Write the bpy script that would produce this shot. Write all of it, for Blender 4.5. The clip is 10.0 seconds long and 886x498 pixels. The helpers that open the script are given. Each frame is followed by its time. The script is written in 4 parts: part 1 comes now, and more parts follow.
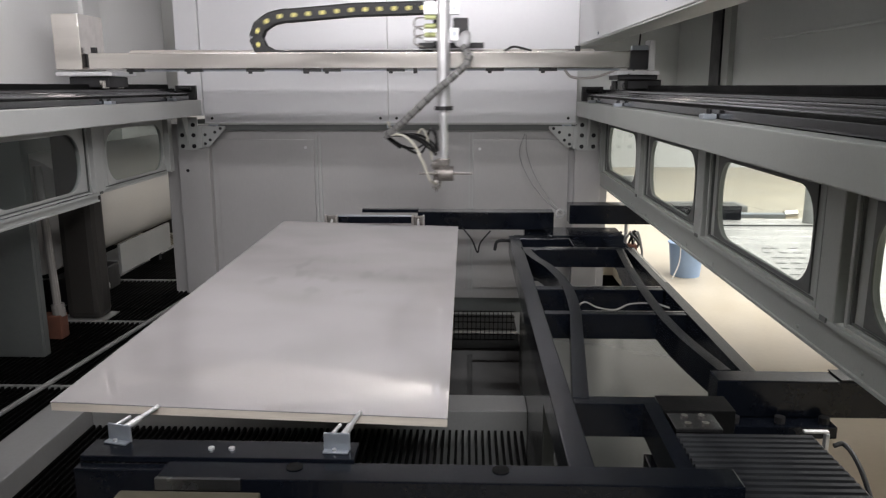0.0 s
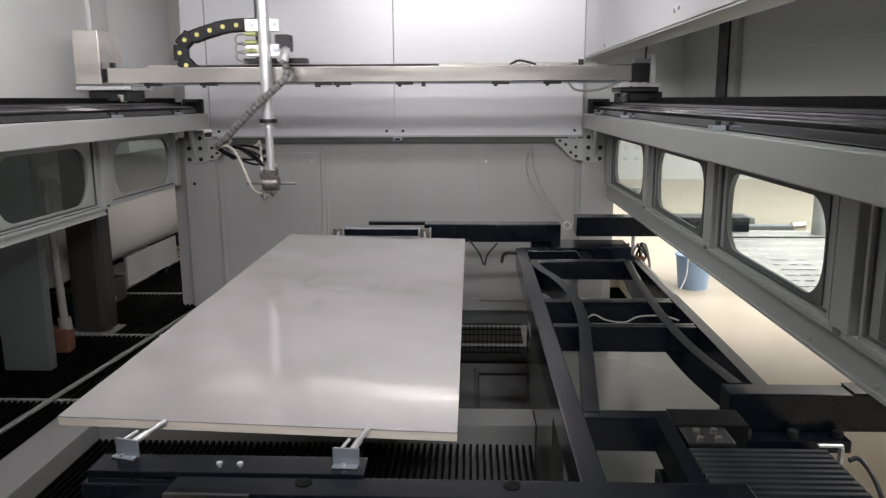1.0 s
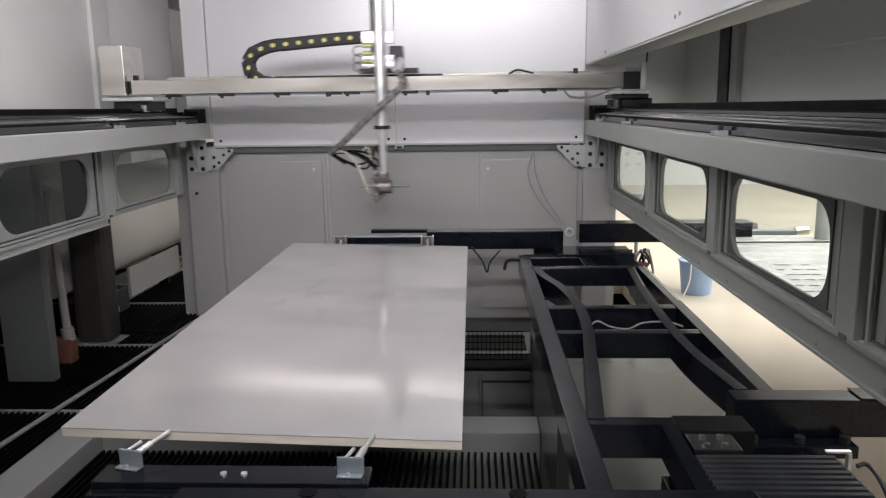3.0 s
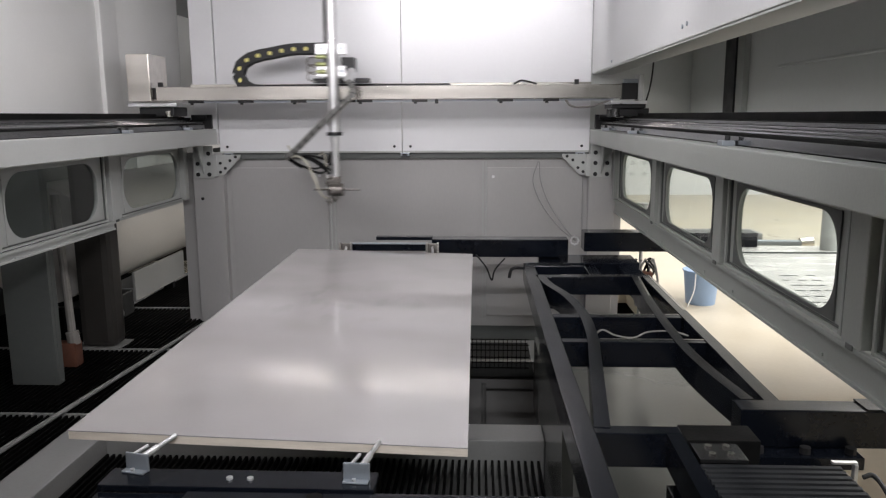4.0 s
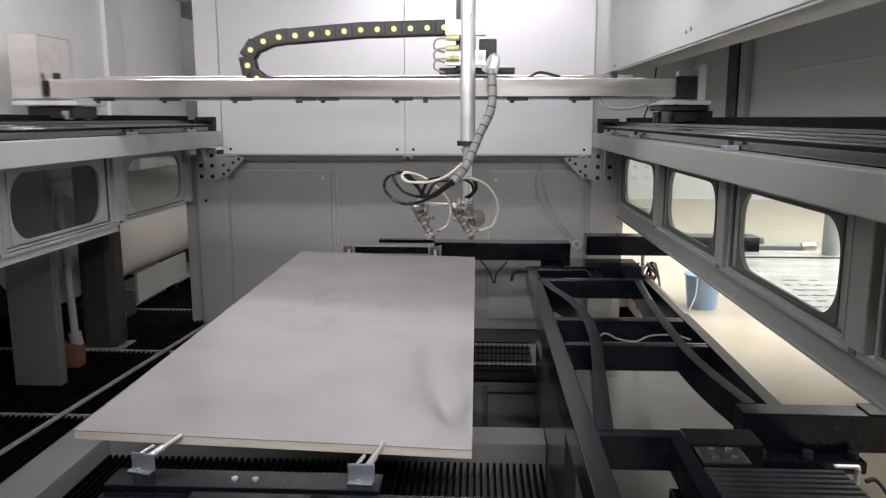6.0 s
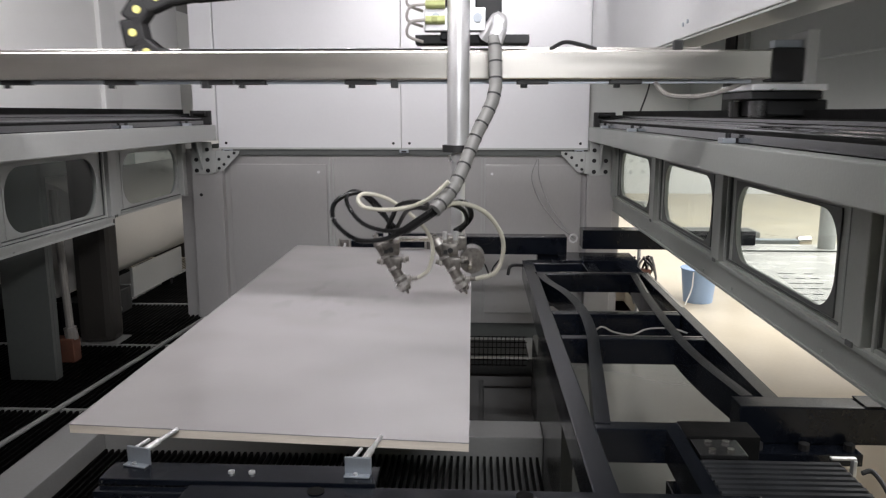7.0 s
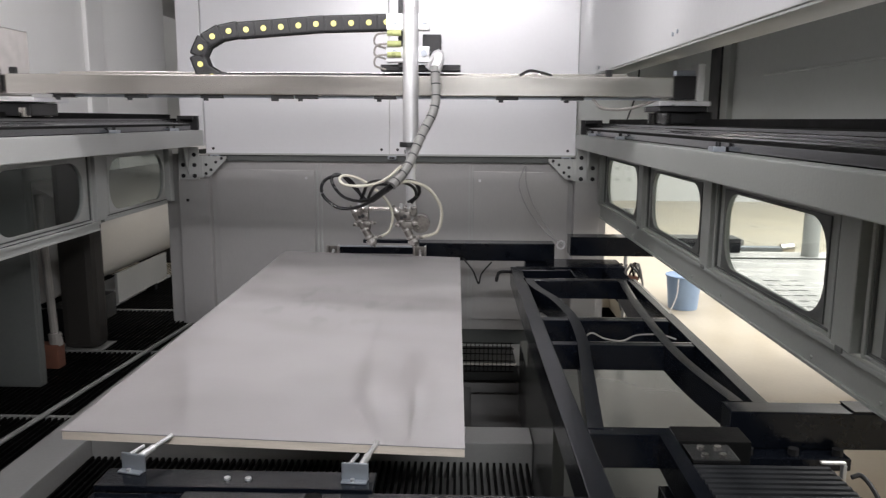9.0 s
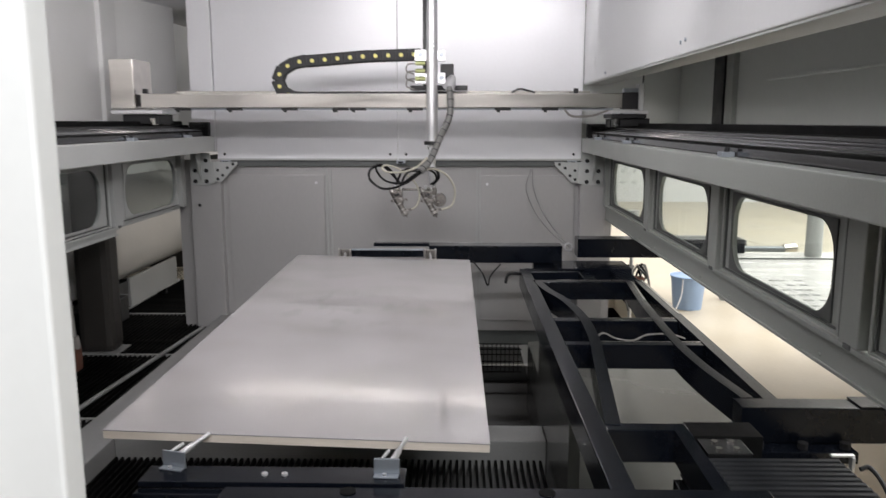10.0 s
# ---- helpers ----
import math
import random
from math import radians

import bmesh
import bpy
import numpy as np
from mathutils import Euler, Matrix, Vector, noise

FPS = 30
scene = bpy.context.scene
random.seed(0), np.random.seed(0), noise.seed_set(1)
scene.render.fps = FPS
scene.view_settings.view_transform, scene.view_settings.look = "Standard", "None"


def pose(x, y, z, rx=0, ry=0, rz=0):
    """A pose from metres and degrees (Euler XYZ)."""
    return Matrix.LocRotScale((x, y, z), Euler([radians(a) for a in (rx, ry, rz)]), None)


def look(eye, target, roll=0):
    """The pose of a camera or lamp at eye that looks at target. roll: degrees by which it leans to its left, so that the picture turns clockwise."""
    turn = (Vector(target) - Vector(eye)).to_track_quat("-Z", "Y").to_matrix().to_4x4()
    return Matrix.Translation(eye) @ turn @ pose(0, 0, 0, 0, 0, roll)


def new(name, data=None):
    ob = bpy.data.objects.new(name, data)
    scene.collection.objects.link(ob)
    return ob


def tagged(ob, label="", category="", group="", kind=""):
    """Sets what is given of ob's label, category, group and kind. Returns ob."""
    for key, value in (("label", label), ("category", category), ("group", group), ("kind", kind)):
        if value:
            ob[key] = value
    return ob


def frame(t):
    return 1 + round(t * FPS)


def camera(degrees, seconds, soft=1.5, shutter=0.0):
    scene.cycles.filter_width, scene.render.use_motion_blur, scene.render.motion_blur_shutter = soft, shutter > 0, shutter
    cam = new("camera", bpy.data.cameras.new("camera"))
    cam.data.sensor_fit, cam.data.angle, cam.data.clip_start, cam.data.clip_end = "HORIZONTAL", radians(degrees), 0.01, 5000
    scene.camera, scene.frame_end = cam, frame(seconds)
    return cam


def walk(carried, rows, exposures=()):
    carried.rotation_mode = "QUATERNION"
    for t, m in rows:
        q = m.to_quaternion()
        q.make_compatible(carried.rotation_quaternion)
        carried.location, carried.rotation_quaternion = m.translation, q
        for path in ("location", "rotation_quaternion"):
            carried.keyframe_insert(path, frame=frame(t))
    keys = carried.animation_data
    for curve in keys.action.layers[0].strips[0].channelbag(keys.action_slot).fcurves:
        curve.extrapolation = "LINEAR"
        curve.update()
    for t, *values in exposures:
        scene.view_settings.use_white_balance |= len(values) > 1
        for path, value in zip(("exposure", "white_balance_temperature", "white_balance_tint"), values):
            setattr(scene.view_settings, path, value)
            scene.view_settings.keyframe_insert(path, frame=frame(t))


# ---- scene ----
cam = camera(60.5, 10.0, soft=1.25, shutter=0.6)
PATH = [
    (0, (0.032, 0.021, 1.666), (-0.037, 1.975, 1.246), -0.1),
    (0.5, (0.027, 0.027, 1.662), (-0.05, 1.986, 1.262), -0.1),
    (1, (0.019, 0.033, 1.664), (-0.063, 1.994, 1.276), -0.3),
    (1.5, (0.017, 0.035, 1.665), (-0.073, 1.998, 1.293), -0.5),
    (2, (0.016, 0.039, 1.663), (-0.076, 2.001, 1.286), -0.7),
    (2.5, (0.019, 0.04, 1.663), (-0.068, 2.002, 1.287), -0.9),
    (2.7, (0.019, 0.04, 1.663), (-0.068, 2.002, 1.289), -0.9),
    (3.8, (0.004, 0.03, 1.662), (-0.09, 1.997, 1.312), -0.3),
    (4, (0.004, 0.03, 1.662), (-0.092, 1.997, 1.314), -0.3),
    (4.5, (-0.001, 0.024, 1.663), (-0.101, 1.992, 1.325), -0.2),
    (5, (-0.003, 0.02, 1.665), (-0.104, 1.99, 1.337), -0.3),
    (5.5, (-0.008, 0.017, 1.664), (-0.106, 1.989, 1.341), 0.0),
    (5.7, (-0.008, 0.017, 1.664), (-0.106, 1.989, 1.335), 0.0),
    (6.8, (-0.011, 0.024, 1.655), (-0.101, 1.991, 1.302), -0.0),
    (7, (-0.011, 0.024, 1.655), (-0.098, 1.991, 1.302), -0.0),
    (7.5, (-0.009, 0.026, 1.654), (-0.109, 1.991, 1.298), -0.2),
    (8, (-0.014, 0.024, 1.655), (-0.118, 1.99, 1.303), -0.1),
    (8.5, (-0.021, 0.021, 1.658), (-0.125, 1.989, 1.319), 0.1),
    (9, (-0.049, 0.012, 1.656), (-0.091, 1.983, 1.32), 0.4),
    (9.5, (-0.117, -0.025, 1.649), (-0.106, 1.941, 1.286), -0.1),
    (10, (-0.121, -0.082, 1.68), (-0.161, 1.89, 1.348), -0.0),
]
walk(cam, [(t, look(eye, target, roll)) for t, eye, target, roll in PATH])

# ---- world and lights ----
world = bpy.data.worlds.new("world")
scene.world = world
world.use_nodes = True
world.node_tree.nodes["Background"].inputs[0].default_value = (0.75, 0.85, 1.0, 1)
world.node_tree.nodes["Background"].inputs[1].default_value = 0.008


def area(name, eye, target, sx, sy, watts, colour=(1, 1, 1)):
    lamp = bpy.data.lights.new(name, "AREA")
    lamp.shape, lamp.size, lamp.size_y, lamp.energy, lamp.color = "RECTANGLE", sx, sy, watts, colour
    ob = new(name, lamp)
    ob.matrix_world = look(eye, target)
    return ob


TUBE = (1.0, 0.965, 0.985)
area("booth_tube_light_front", (-0.85, 1.95, 2.585), (-0.85, 5.6, 1.30), 2.9, 0.07, 35.5, TUBE)
area("booth_tube_light_middle", (-0.85, 3.2, 2.585), (-0.85, 5.6, 1.45), 2.9, 0.07, 23.5, TUBE)
area("booth_tube_light_far", (-0.1, 5.45, 2.60), (-0.1, 6.0, 2.32), 1.7, 0.06, 6, TUBE)
area("hall_roof_light", (7.0, 6.5, 5.8), (7.0, 6.5, 0), 8.0, 12.0, 1750, (1.0, 0.99, 0.985))
area("hall_back_light", (-0.5, 10.5, 5.6), (-0.5, 8.0, 0), 5.0, 3.0, 200, (0.97, 0.985, 1.0))
# unseen fill over the approach, added to brighten door post and board edge
area("entrance_fill_light", (0.45, -0.9, 2.85), (-0.5, 2.0, 0.75), 1.2, 0.3, 76, (0.97, 0.98, 1.0))

# ---- materials ----


def material(name, colour, rough=0.5, metal=0.0, vary=0.12, scale=3.0, fine=60.0, bump=0.05, stretch=(1, 1, 1), rough_vary=0.1, stain=None, stain_amount=0.0, coat=0.0, spec=0.5):
    m = bpy.data.materials.new(name)
    m.use_nodes = True
    n, l = m.node_tree.nodes, m.node_tree.links
    b = n["Principled BSDF"]
    tex = n.new("ShaderNodeTexCoord")
    geo = n.new("ShaderNodeNewGeometry")
    mp = n.new("ShaderNodeMapping")
    mp.inputs["Scale"].default_value = stretch
    l.new(tex.outputs["Object"], mp.inputs[0])
    big, small = n.new("ShaderNodeTexNoise"), n.new("ShaderNodeTexNoise")
    big.inputs["Scale"].default_value, big.inputs["Detail"].default_value = scale, 5
    small.inputs["Scale"].default_value, small.inputs["Detail"].default_value = fine, 3
    l.new(mp.outputs[0], big.inputs[0])
    l.new(mp.outputs[0], small.inputs[0])
    add = n.new("ShaderNodeMath")
    add.operation = "MULTIPLY_ADD"
    l.new(small.outputs[0], add.inputs[0])
    add.inputs[1].default_value = 0.35
    l.new(big.outputs[0], add.inputs[2])
    ramp = n.new("ShaderNodeMapRange")
    ramp.inputs[1].default_value, ramp.inputs[2].default_value = 0.42, 0.95
    ramp.inputs[3].default_value, ramp.inputs[4].default_value = 1 - vary, 1 + vary
    l.new(add.outputs[0], ramp.inputs[0])
    mul = n.new("ShaderNodeVectorMath")
    mul.operation = "SCALE"
    mul.inputs[0].default_value = colour
    l.new(ramp.outputs[0], mul.inputs[3])
    out = mul.outputs[0]
    if stain:
        blot = n.new("ShaderNodeTexNoise")
        blot.inputs["Scale"].default_value, blot.inputs["Detail"].default_value = scale * 1.7, 2
        l.new(tex.outputs["Object"], blot.inputs[0])
        sr = n.new("ShaderNodeMapRange")
        sr.inputs[1].default_value, sr.inputs[2].default_value, sr.inputs[4].default_value = 0.42, 0.80, stain_amount
        l.new(blot.outputs[0], sr.inputs[0])
        mix = n.new("ShaderNodeMix")
        mix.data_type = "RGBA"
        l.new(sr.outputs[0], mix.inputs[0])
        l.new(out, mix.inputs[6])
        mix.inputs[7].default_value = (*stain, 1)
        out = mix.outputs[2]
    l.new(out, b.inputs["Base Color"])
    rr = n.new("ShaderNodeMapRange")
    rr.inputs[1].default_value, rr.inputs[2].default_value = 0.3, 0.7
    rr.inputs[3].default_value, rr.inputs[4].default_value = max(0.02, rough - rough_vary), min(1, rough + rough_vary)
    l.new(big.outputs[0], rr.inputs[0])
    l.new(rr.outputs[0], b.inputs["Roughness"])
    b.inputs["Metallic"].default_value = metal
    b.inputs["Coat Weight"].default_value = coat
    b.inputs["Specular IOR Level"].default_value = spec
    if bump:
        bp = n.new("ShaderNodeBump")
        bp.inputs["Strength"].default_value, bp.inputs["Distance"].default_value = bump, 0.01
        l.new(small.outputs[0], bp.inputs["Height"])
        l.new(bp.outputs[0], b.inputs["Normal"])
    return m


def glass(name, tint=(0.9, 0.95, 0.93), rough=0.02, gloss=0.35):
    m = bpy.data.materials.new(name)
    m.use_nodes = True
    n, l = m.node_tree.nodes, m.node_tree.links
    n.remove(n["Principled BSDF"])
    tr, gl, mx, lw, mr = n.new("ShaderNodeBsdfTransparent"), n.new("ShaderNodeBsdfGlossy"), n.new("ShaderNodeMixShader"), n.new("ShaderNodeLayerWeight"), n.new("ShaderNodeMapRange")
    tr.inputs[0].default_value = (*tint, 1)
    gl.inputs["Roughness"].default_value = rough
    mr.inputs[1].default_value, mr.inputs[3].default_value, mr.inputs[4].default_value = 0.45, 0.02, gloss
    l.new(lw.outputs["Facing"], mr.inputs[0])
    l.new(mr.outputs[0], mx.inputs[0])
    l.new(tr.outputs[0], mx.inputs[1])
    l.new(gl.outputs[0], mx.inputs[2])
    l.new(mx.outputs[0], n["Material Output"].inputs[0])
    return m


def laminate(name):
    """White primed board: fine even grain in the tone, broad soft smears in the gloss."""
    m = bpy.data.materials.new(name)
    m.use_nodes = True
    n, l = m.node_tree.nodes, m.node_tree.links
    b = n["Principled BSDF"]
    tex = n.new("ShaderNodeTexCoord")
    mp, smear, grain = n.new("ShaderNodeMapping"), n.new("ShaderNodeTexNoise"), n.new("ShaderNodeTexNoise")
    mp.inputs["Scale"].default_value = (0.8, 1.6, 1)
    smear.inputs["Scale"].default_value, smear.inputs["Detail"].default_value = 2.4, 0.0
    grain.inputs["Scale"].default_value, grain.inputs["Detail"].default_value = 420, 2.0
    l.new(tex.outputs["Object"], mp.inputs[0])
    l.new(mp.outputs[0], smear.inputs[0])
    l.new(tex.outputs["Object"], grain.inputs[0])
    mix = n.new("ShaderNodeMix")
    mix.data_type = "RGBA"
    mix.inputs[6].default_value, mix.inputs[7].default_value = (0.43, 0.405, 0.408, 1), (0.35, 0.329, 0.331, 1)
    l.new(grain.outputs[0], mix.inputs[0])
    l.new(mix.outputs[2], b.inputs["Base Color"])
    r = n.new("ShaderNodeMapRange")
    r.inputs[1].default_value, r.inputs[2].default_value, r.inputs[3].default_value, r.inputs[4].default_value = 0.25, 0.75, 0.05, 0.20
    l.new(smear.outputs[0], r.inputs[0])
    l.new(r.outputs[0], b.inputs["Roughness"])
    b.inputs["Specular IOR Level"].default_value = 0.85
    # slight waves across the sheet and dull smears of old overspray
    mw, wave, bump = n.new("ShaderNodeMapping"), n.new("ShaderNodeTexNoise"), n.new("ShaderNodeBump")
    mw.inputs["Scale"].default_value = (1.0, 1.25, 1)
    wave.inputs["Scale"].default_value, wave.inputs["Detail"].default_value = 2.3, 0.0
    bump.inputs["Strength"].default_value, bump.inputs["Distance"].default_value = 1.0, 0.0016
    l.new(tex.outputs["Object"], mw.inputs[0])
    l.new(mw.outputs[0], wave.inputs[0])
    l.new(wave.outputs[0], bump.inputs["Height"])
    l.new(bump.outputs[0], b.inputs["Normal"])
    dull, smudge, dr = n.new("ShaderNodeMix"), n.new("ShaderNodeTexNoise"), n.new("ShaderNodeMapRange")
    dull.data_type = "RGBA"
    smudge.inputs["Scale"].default_value, smudge.inputs["Detail"].default_value = 2.6, 1.0
    dr.inputs[1].default_value, dr.inputs[2].default_value, dr.inputs[4].default_value = 0.40, 0.75, 0.45
    l.new(mw.outputs[0], smudge.inputs[0])
    l.new(smudge.outputs[0], dr.inputs[0])
    l.new(dr.outputs[0], dull.inputs[0])
    l.new(mix.outputs[2], dull.inputs[6])
    dull.inputs[7].default_value = (0.30, 0.285, 0.28, 1)
    # a few dark smears of wet primer, on one patch of the sheet
    near, spread, patch, fleck, pr, fr, both, wet = (n.new("ShaderNodeMapping"), n.new("ShaderNodeMapping"), n.new("ShaderNodeTexGradient"), n.new("ShaderNodeTexNoise"), n.new("ShaderNodeMapRange"),
                                                     n.new("ShaderNodeMapRange"), n.new("ShaderNodeMath"), n.new("ShaderNodeMix"))
    near.inputs["Location"].default_value = (1.33, -7.6, -1.6)
    near.inputs["Scale"].default_value = (2.1, 2.1, 2.1)
    patch.gradient_type = "SPHERICAL"
    spread.inputs["Scale"].default_value = (1.3, 0.55, 1)
    spread.inputs["Rotation"].default_value = (0, 0, 0.5)
    fleck.inputs["Scale"].default_value, fleck.inputs["Detail"].default_value = 9.0, 1.0
    pr.inputs[1].default_value, pr.inputs[2].default_value = 0.0, 0.4
    fr.inputs[1].default_value, fr.inputs[2].default_value, fr.inputs[4].default_value = 0.54, 0.68, 0.24
    both.operation = "MULTIPLY"
    wet.data_type = "RGBA"
    l.new(tex.outputs["Object"], near.inputs[0])
    l.new(near.outputs[0], patch.inputs[0])
    l.new(patch.outputs[1], pr.inputs[0])
    l.new(tex.outputs["Object"], spread.inputs[0])
    l.new(spread.outputs[0], fleck.inputs[0])
    l.new(fleck.outputs[0], fr.inputs[0])
    l.new(pr.outputs[0], both.inputs[0])
    l.new(fr.outputs[0], both.inputs[1])
    l.new(both.outputs[0], wet.inputs[0])
    l.new(dull.outputs[2], wet.inputs[6])
    wet.inputs[7].default_value = (0.24, 0.23, 0.23, 1)
    l.new(wet.outputs[2], b.inputs["Base Color"])
    return m


WALL = material("white_satin_sheet", (0.74, 0.74, 0.76), 0.38, 0.0, 0.03, 1.2, 40, 0.02)
PANEL = material("dusty_grey_sheet", (0.43, 0.422, 0.418), 0.36, 0.25, 0.06, 0.9, 50, 0.010, (1.4, 1.4, 0.5), 0.05)
FRAME = material("grey_green_paint", (0.315, 0.33, 0.308), 0.42, 0.0, 0.07, 2.5, 90, 0.05)
FRAMEL = material("light_grey_paint", (0.44, 0.45, 0.44), 0.42, 0.0, 0.07, 2.5, 90, 0.05)
TRIM = material("rubber_seal", (0.10, 0.105, 0.10), 0.55)
STEEL = material("brushed_steel", (0.66, 0.63, 0.59), 0.23, 1.0, 0.14, 5, 160, 0.03, (0.35, 3, 3), 0.04, (0.50, 0.47, 0.43), 0.2)
ALU = material("aluminium", (0.74, 0.74, 0.75), 0.36, 0.75, 0.05, 8, 120, 0.03)
ZINC = material("zinc_plate", (0.36, 0.39, 0.43), 0.42, 0.6, 0.1, 9, 150, 0.05)
NAVY = material("dark_navy_enamel", (0.0045, 0.0058, 0.0095), 0.17, 0.0, 0.2, 4, 90, 0.03, stain=(0.009, 0.011, 0.016), stain_amount=0.35, rough_vary=0.05, spec=0.24)
BLACK = material("black_plastic", (0.008, 0.008, 0.009), 0.5, 0.0, 0.2, 9, 140, 0.08)
MATTE = material("matte_black_cover", (0.006, 0.006, 0.006), 0.7, 0.0, 0.3, 6, 90, 0.1, spec=0.12)
RECESS = material("pale_green_grey_sheet", (0.56, 0.58, 0.565), 0.5, 0.0, 0.05, 1.2, 30, 0.04)
RUBBER = material("ribbed_black_rubber", (0.015, 0.0165, 0.019), 0.45, 0.0, 0.2, 9, 140, 0.1)
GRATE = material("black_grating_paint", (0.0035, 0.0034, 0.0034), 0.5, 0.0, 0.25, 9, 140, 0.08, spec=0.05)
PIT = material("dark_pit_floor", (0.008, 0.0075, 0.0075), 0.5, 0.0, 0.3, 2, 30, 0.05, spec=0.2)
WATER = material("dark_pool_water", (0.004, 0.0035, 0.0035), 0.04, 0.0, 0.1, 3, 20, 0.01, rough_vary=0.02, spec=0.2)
BOARD = laminate("white_laminate")
EDGE = material("pale_wood_edge", (0.80, 0.71, 0.62), 0.6, 0.0, 0.12, 6, 60, 0.1, (1, 1, 8))
FLOOR = material("beige_epoxy_floor", (0.53, 0.472, 0.375), 0.36, 0.0, 0.10, 1.1, 30, 0.03, stain=(0.46, 0.395, 0.29), stain_amount=0.5)
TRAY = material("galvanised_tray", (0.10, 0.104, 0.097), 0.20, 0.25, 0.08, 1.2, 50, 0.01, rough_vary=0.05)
CURB = material("pale_curb_paint", (0.255, 0.255, 0.25), 0.45, 0.0, 0.1, 3, 60, 0.05)
BLUE = material("blue_bucket_plastic", (0.33, 0.46, 0.68), 0.4, 0.0, 0.06, 5, 60, 0.02)
HOSE = material("grey_spiral_wrap", (0.18, 0.178, 0.172), 0.45, 0.0, 0.08, 12, 120, 0.03)
CLEARHOSE = material("yellowed_clear_hose", (0.52, 0.50, 0.42), 0.25, 0.0, 0.08, 12, 120, 0.02)
YELLOW = material("yellow_pin_plastic", (0.75, 0.68, 0.22), 0.45, 0.0, 0.05, 12, 120, 0.02)
GUN = material("worn_gun_metal", (0.21, 0.195, 0.18), 0.38, 0.75, 0.35, 38, 160, 0.15, stain=(0.07, 0.06, 0.055), stain_amount=0.7)
GUNLIGHT = material("bare_gun_metal", (0.48, 0.46, 0.44), 0.34, 0.8, 0.3, 45, 160, 0.12, stain=(0.16, 0.14, 0.125), stain_amount=0.6)
HOSEBLACK = material("black_hose_rubber", (0.0035, 0.0035, 0.004), 0.34, 0.0, 0.2, 9, 140, 0.03, spec=0.3)
RAIL = material("oiled_rail_steel", (0.15, 0.15, 0.155), 0.2, 0.9, 0.1, 2, 40, 0.0, (3, 0.15, 3), 0.05)
DARKSTEEL = material("dark_oiled_steel", (0.11, 0.11, 0.11), 0.26, 0.8, 0.2, 6, 90, 0.04)
GREEN = material("olive_fitting", (0.42, 0.45, 0.20), 0.35, 0.3, 0.1, 20, 120, 0.02)
OLIVE = material("olive_lid_paint", (0.065, 0.056, 0.034), 0.5, 0.0, 0.15, 5, 90, 0.05)
# dark panel colour; also stands for shade on the skirt and corner gap sheet
DARKWALL = material("dark_shaded_panel", (0.11, 0.118, 0.113), 0.5, 0.0, 0.12, 2, 40, 0.04)
DARKPOST = material("dark_brown_post_paint", (0.035, 0.032, 0.029), 0.5, 0.0, 0.15, 3, 60, 0.04)
TANK = material("cream_tank_paint", (0.58, 0.555, 0.53), 0.45, 0.0, 0.06, 2, 40, 0.03)
BRISTLE = material("rust_brush", (0.13, 0.05, 0.03), 0.8, 0.0, 0.25, 12, 200, 0.3)
STICK = material("worn_stick", (0.26, 0.245, 0.23), 0.6, 0.0, 0.15, 8, 90, 0.1)
HALLWALL = material("pale_hall_wall", (0.76, 0.77, 0.78), 0.6, 0.0, 0.05, 0.5, 20, 0.02)
WHITE = material("white_doorpost", (0.80, 0.80, 0.79), 0.4, 0.0, 0.03, 2, 60, 0.02)
HOOD = material("off_white_hood_sheet", (0.53, 0.535, 0.535), 0.42, 0.0, 0.05, 1.3, 40, 0.03)
SHEET = material("glossy_table_sheet", (0.84, 0.81, 0.80), 0.24, 0.0, 0.10, 2.0, 40, 0.02, (1, 4, 1), 0.08)
PANE = glass("clear_pane", (0.90, 0.93, 0.91))
PANED = glass("dusty_pane", (0.80, 0.83, 0.82), 0.10, 0.45)

# ---- mesh helpers ----


def box(bm, x0, x1, y0, y1, z0, z1, bevel=0.0):
    g = bmesh.ops.create_cube(bm, size=1.0, matrix=Matrix.Translation(((x0 + x1) / 2, (y0 + y1) / 2, (z0 + z1) / 2)) @ Matrix.Diagonal((abs(x1 - x0), abs(y1 - y0), abs(z1 - z0), 1)))
    if bevel:
        es = {e for v in g["verts"] for e in v.link_edges}
        bmesh.ops.bevel(bm, geom=list(es), offset=bevel, segments=2, affect="EDGES", profile=0.6)
    return bm


def B(x0, x1, y0, y1, z0, z1, bevel=0.0):
    return box(bmesh.new(), x0, x1, y0, y1, z0, z1, bevel)


def cyl(bm, p0, p1, r, n=16, r1=None):
    p0, p1 = Vector(p0), Vector(p1)
    d = p1 - p0
    m = Matrix.Translation((p0 + p1) / 2) @ d.to_track_quat("Z", "Y").to_matrix().to_4x4()
    bmesh.ops.create_cone(bm, cap_ends=True, segments=n, radius1=r, radius2=r if r1 is None else r1, depth=d.length, matrix=m)
    return bm


def tube(bm, pts, r, n=10):
    pts = [Vector(p) for p in pts]
    rings, up = [], Vector((0.13, 0.31, 0.94))
    for i, p in enumerate(pts):
        d = (pts[min(i + 1, len(pts) - 1)] - pts[max(i - 1, 0)]).normalized()
        a = d.cross(up)
        if a.length < 1e-3:
            a = d.cross(Vector((1, 0, 0)))
        a.normalize()
        b = d.cross(a)
        rings.append([bm.verts.new(p + r * (math.cos(k * 2 * math.pi / n) * a + math.sin(k * 2 * math.pi / n) * b)) for k in range(n)])
    for s, t in zip(rings, rings[1:]):
        for k in range(n):
            bm.faces.new((s[k], s[(k + 1) % n], t[(k + 1) % n], t[k]))
    bm.faces.new(rings[0][::-1])
    bm.faces.new(rings[-1])
    return bm


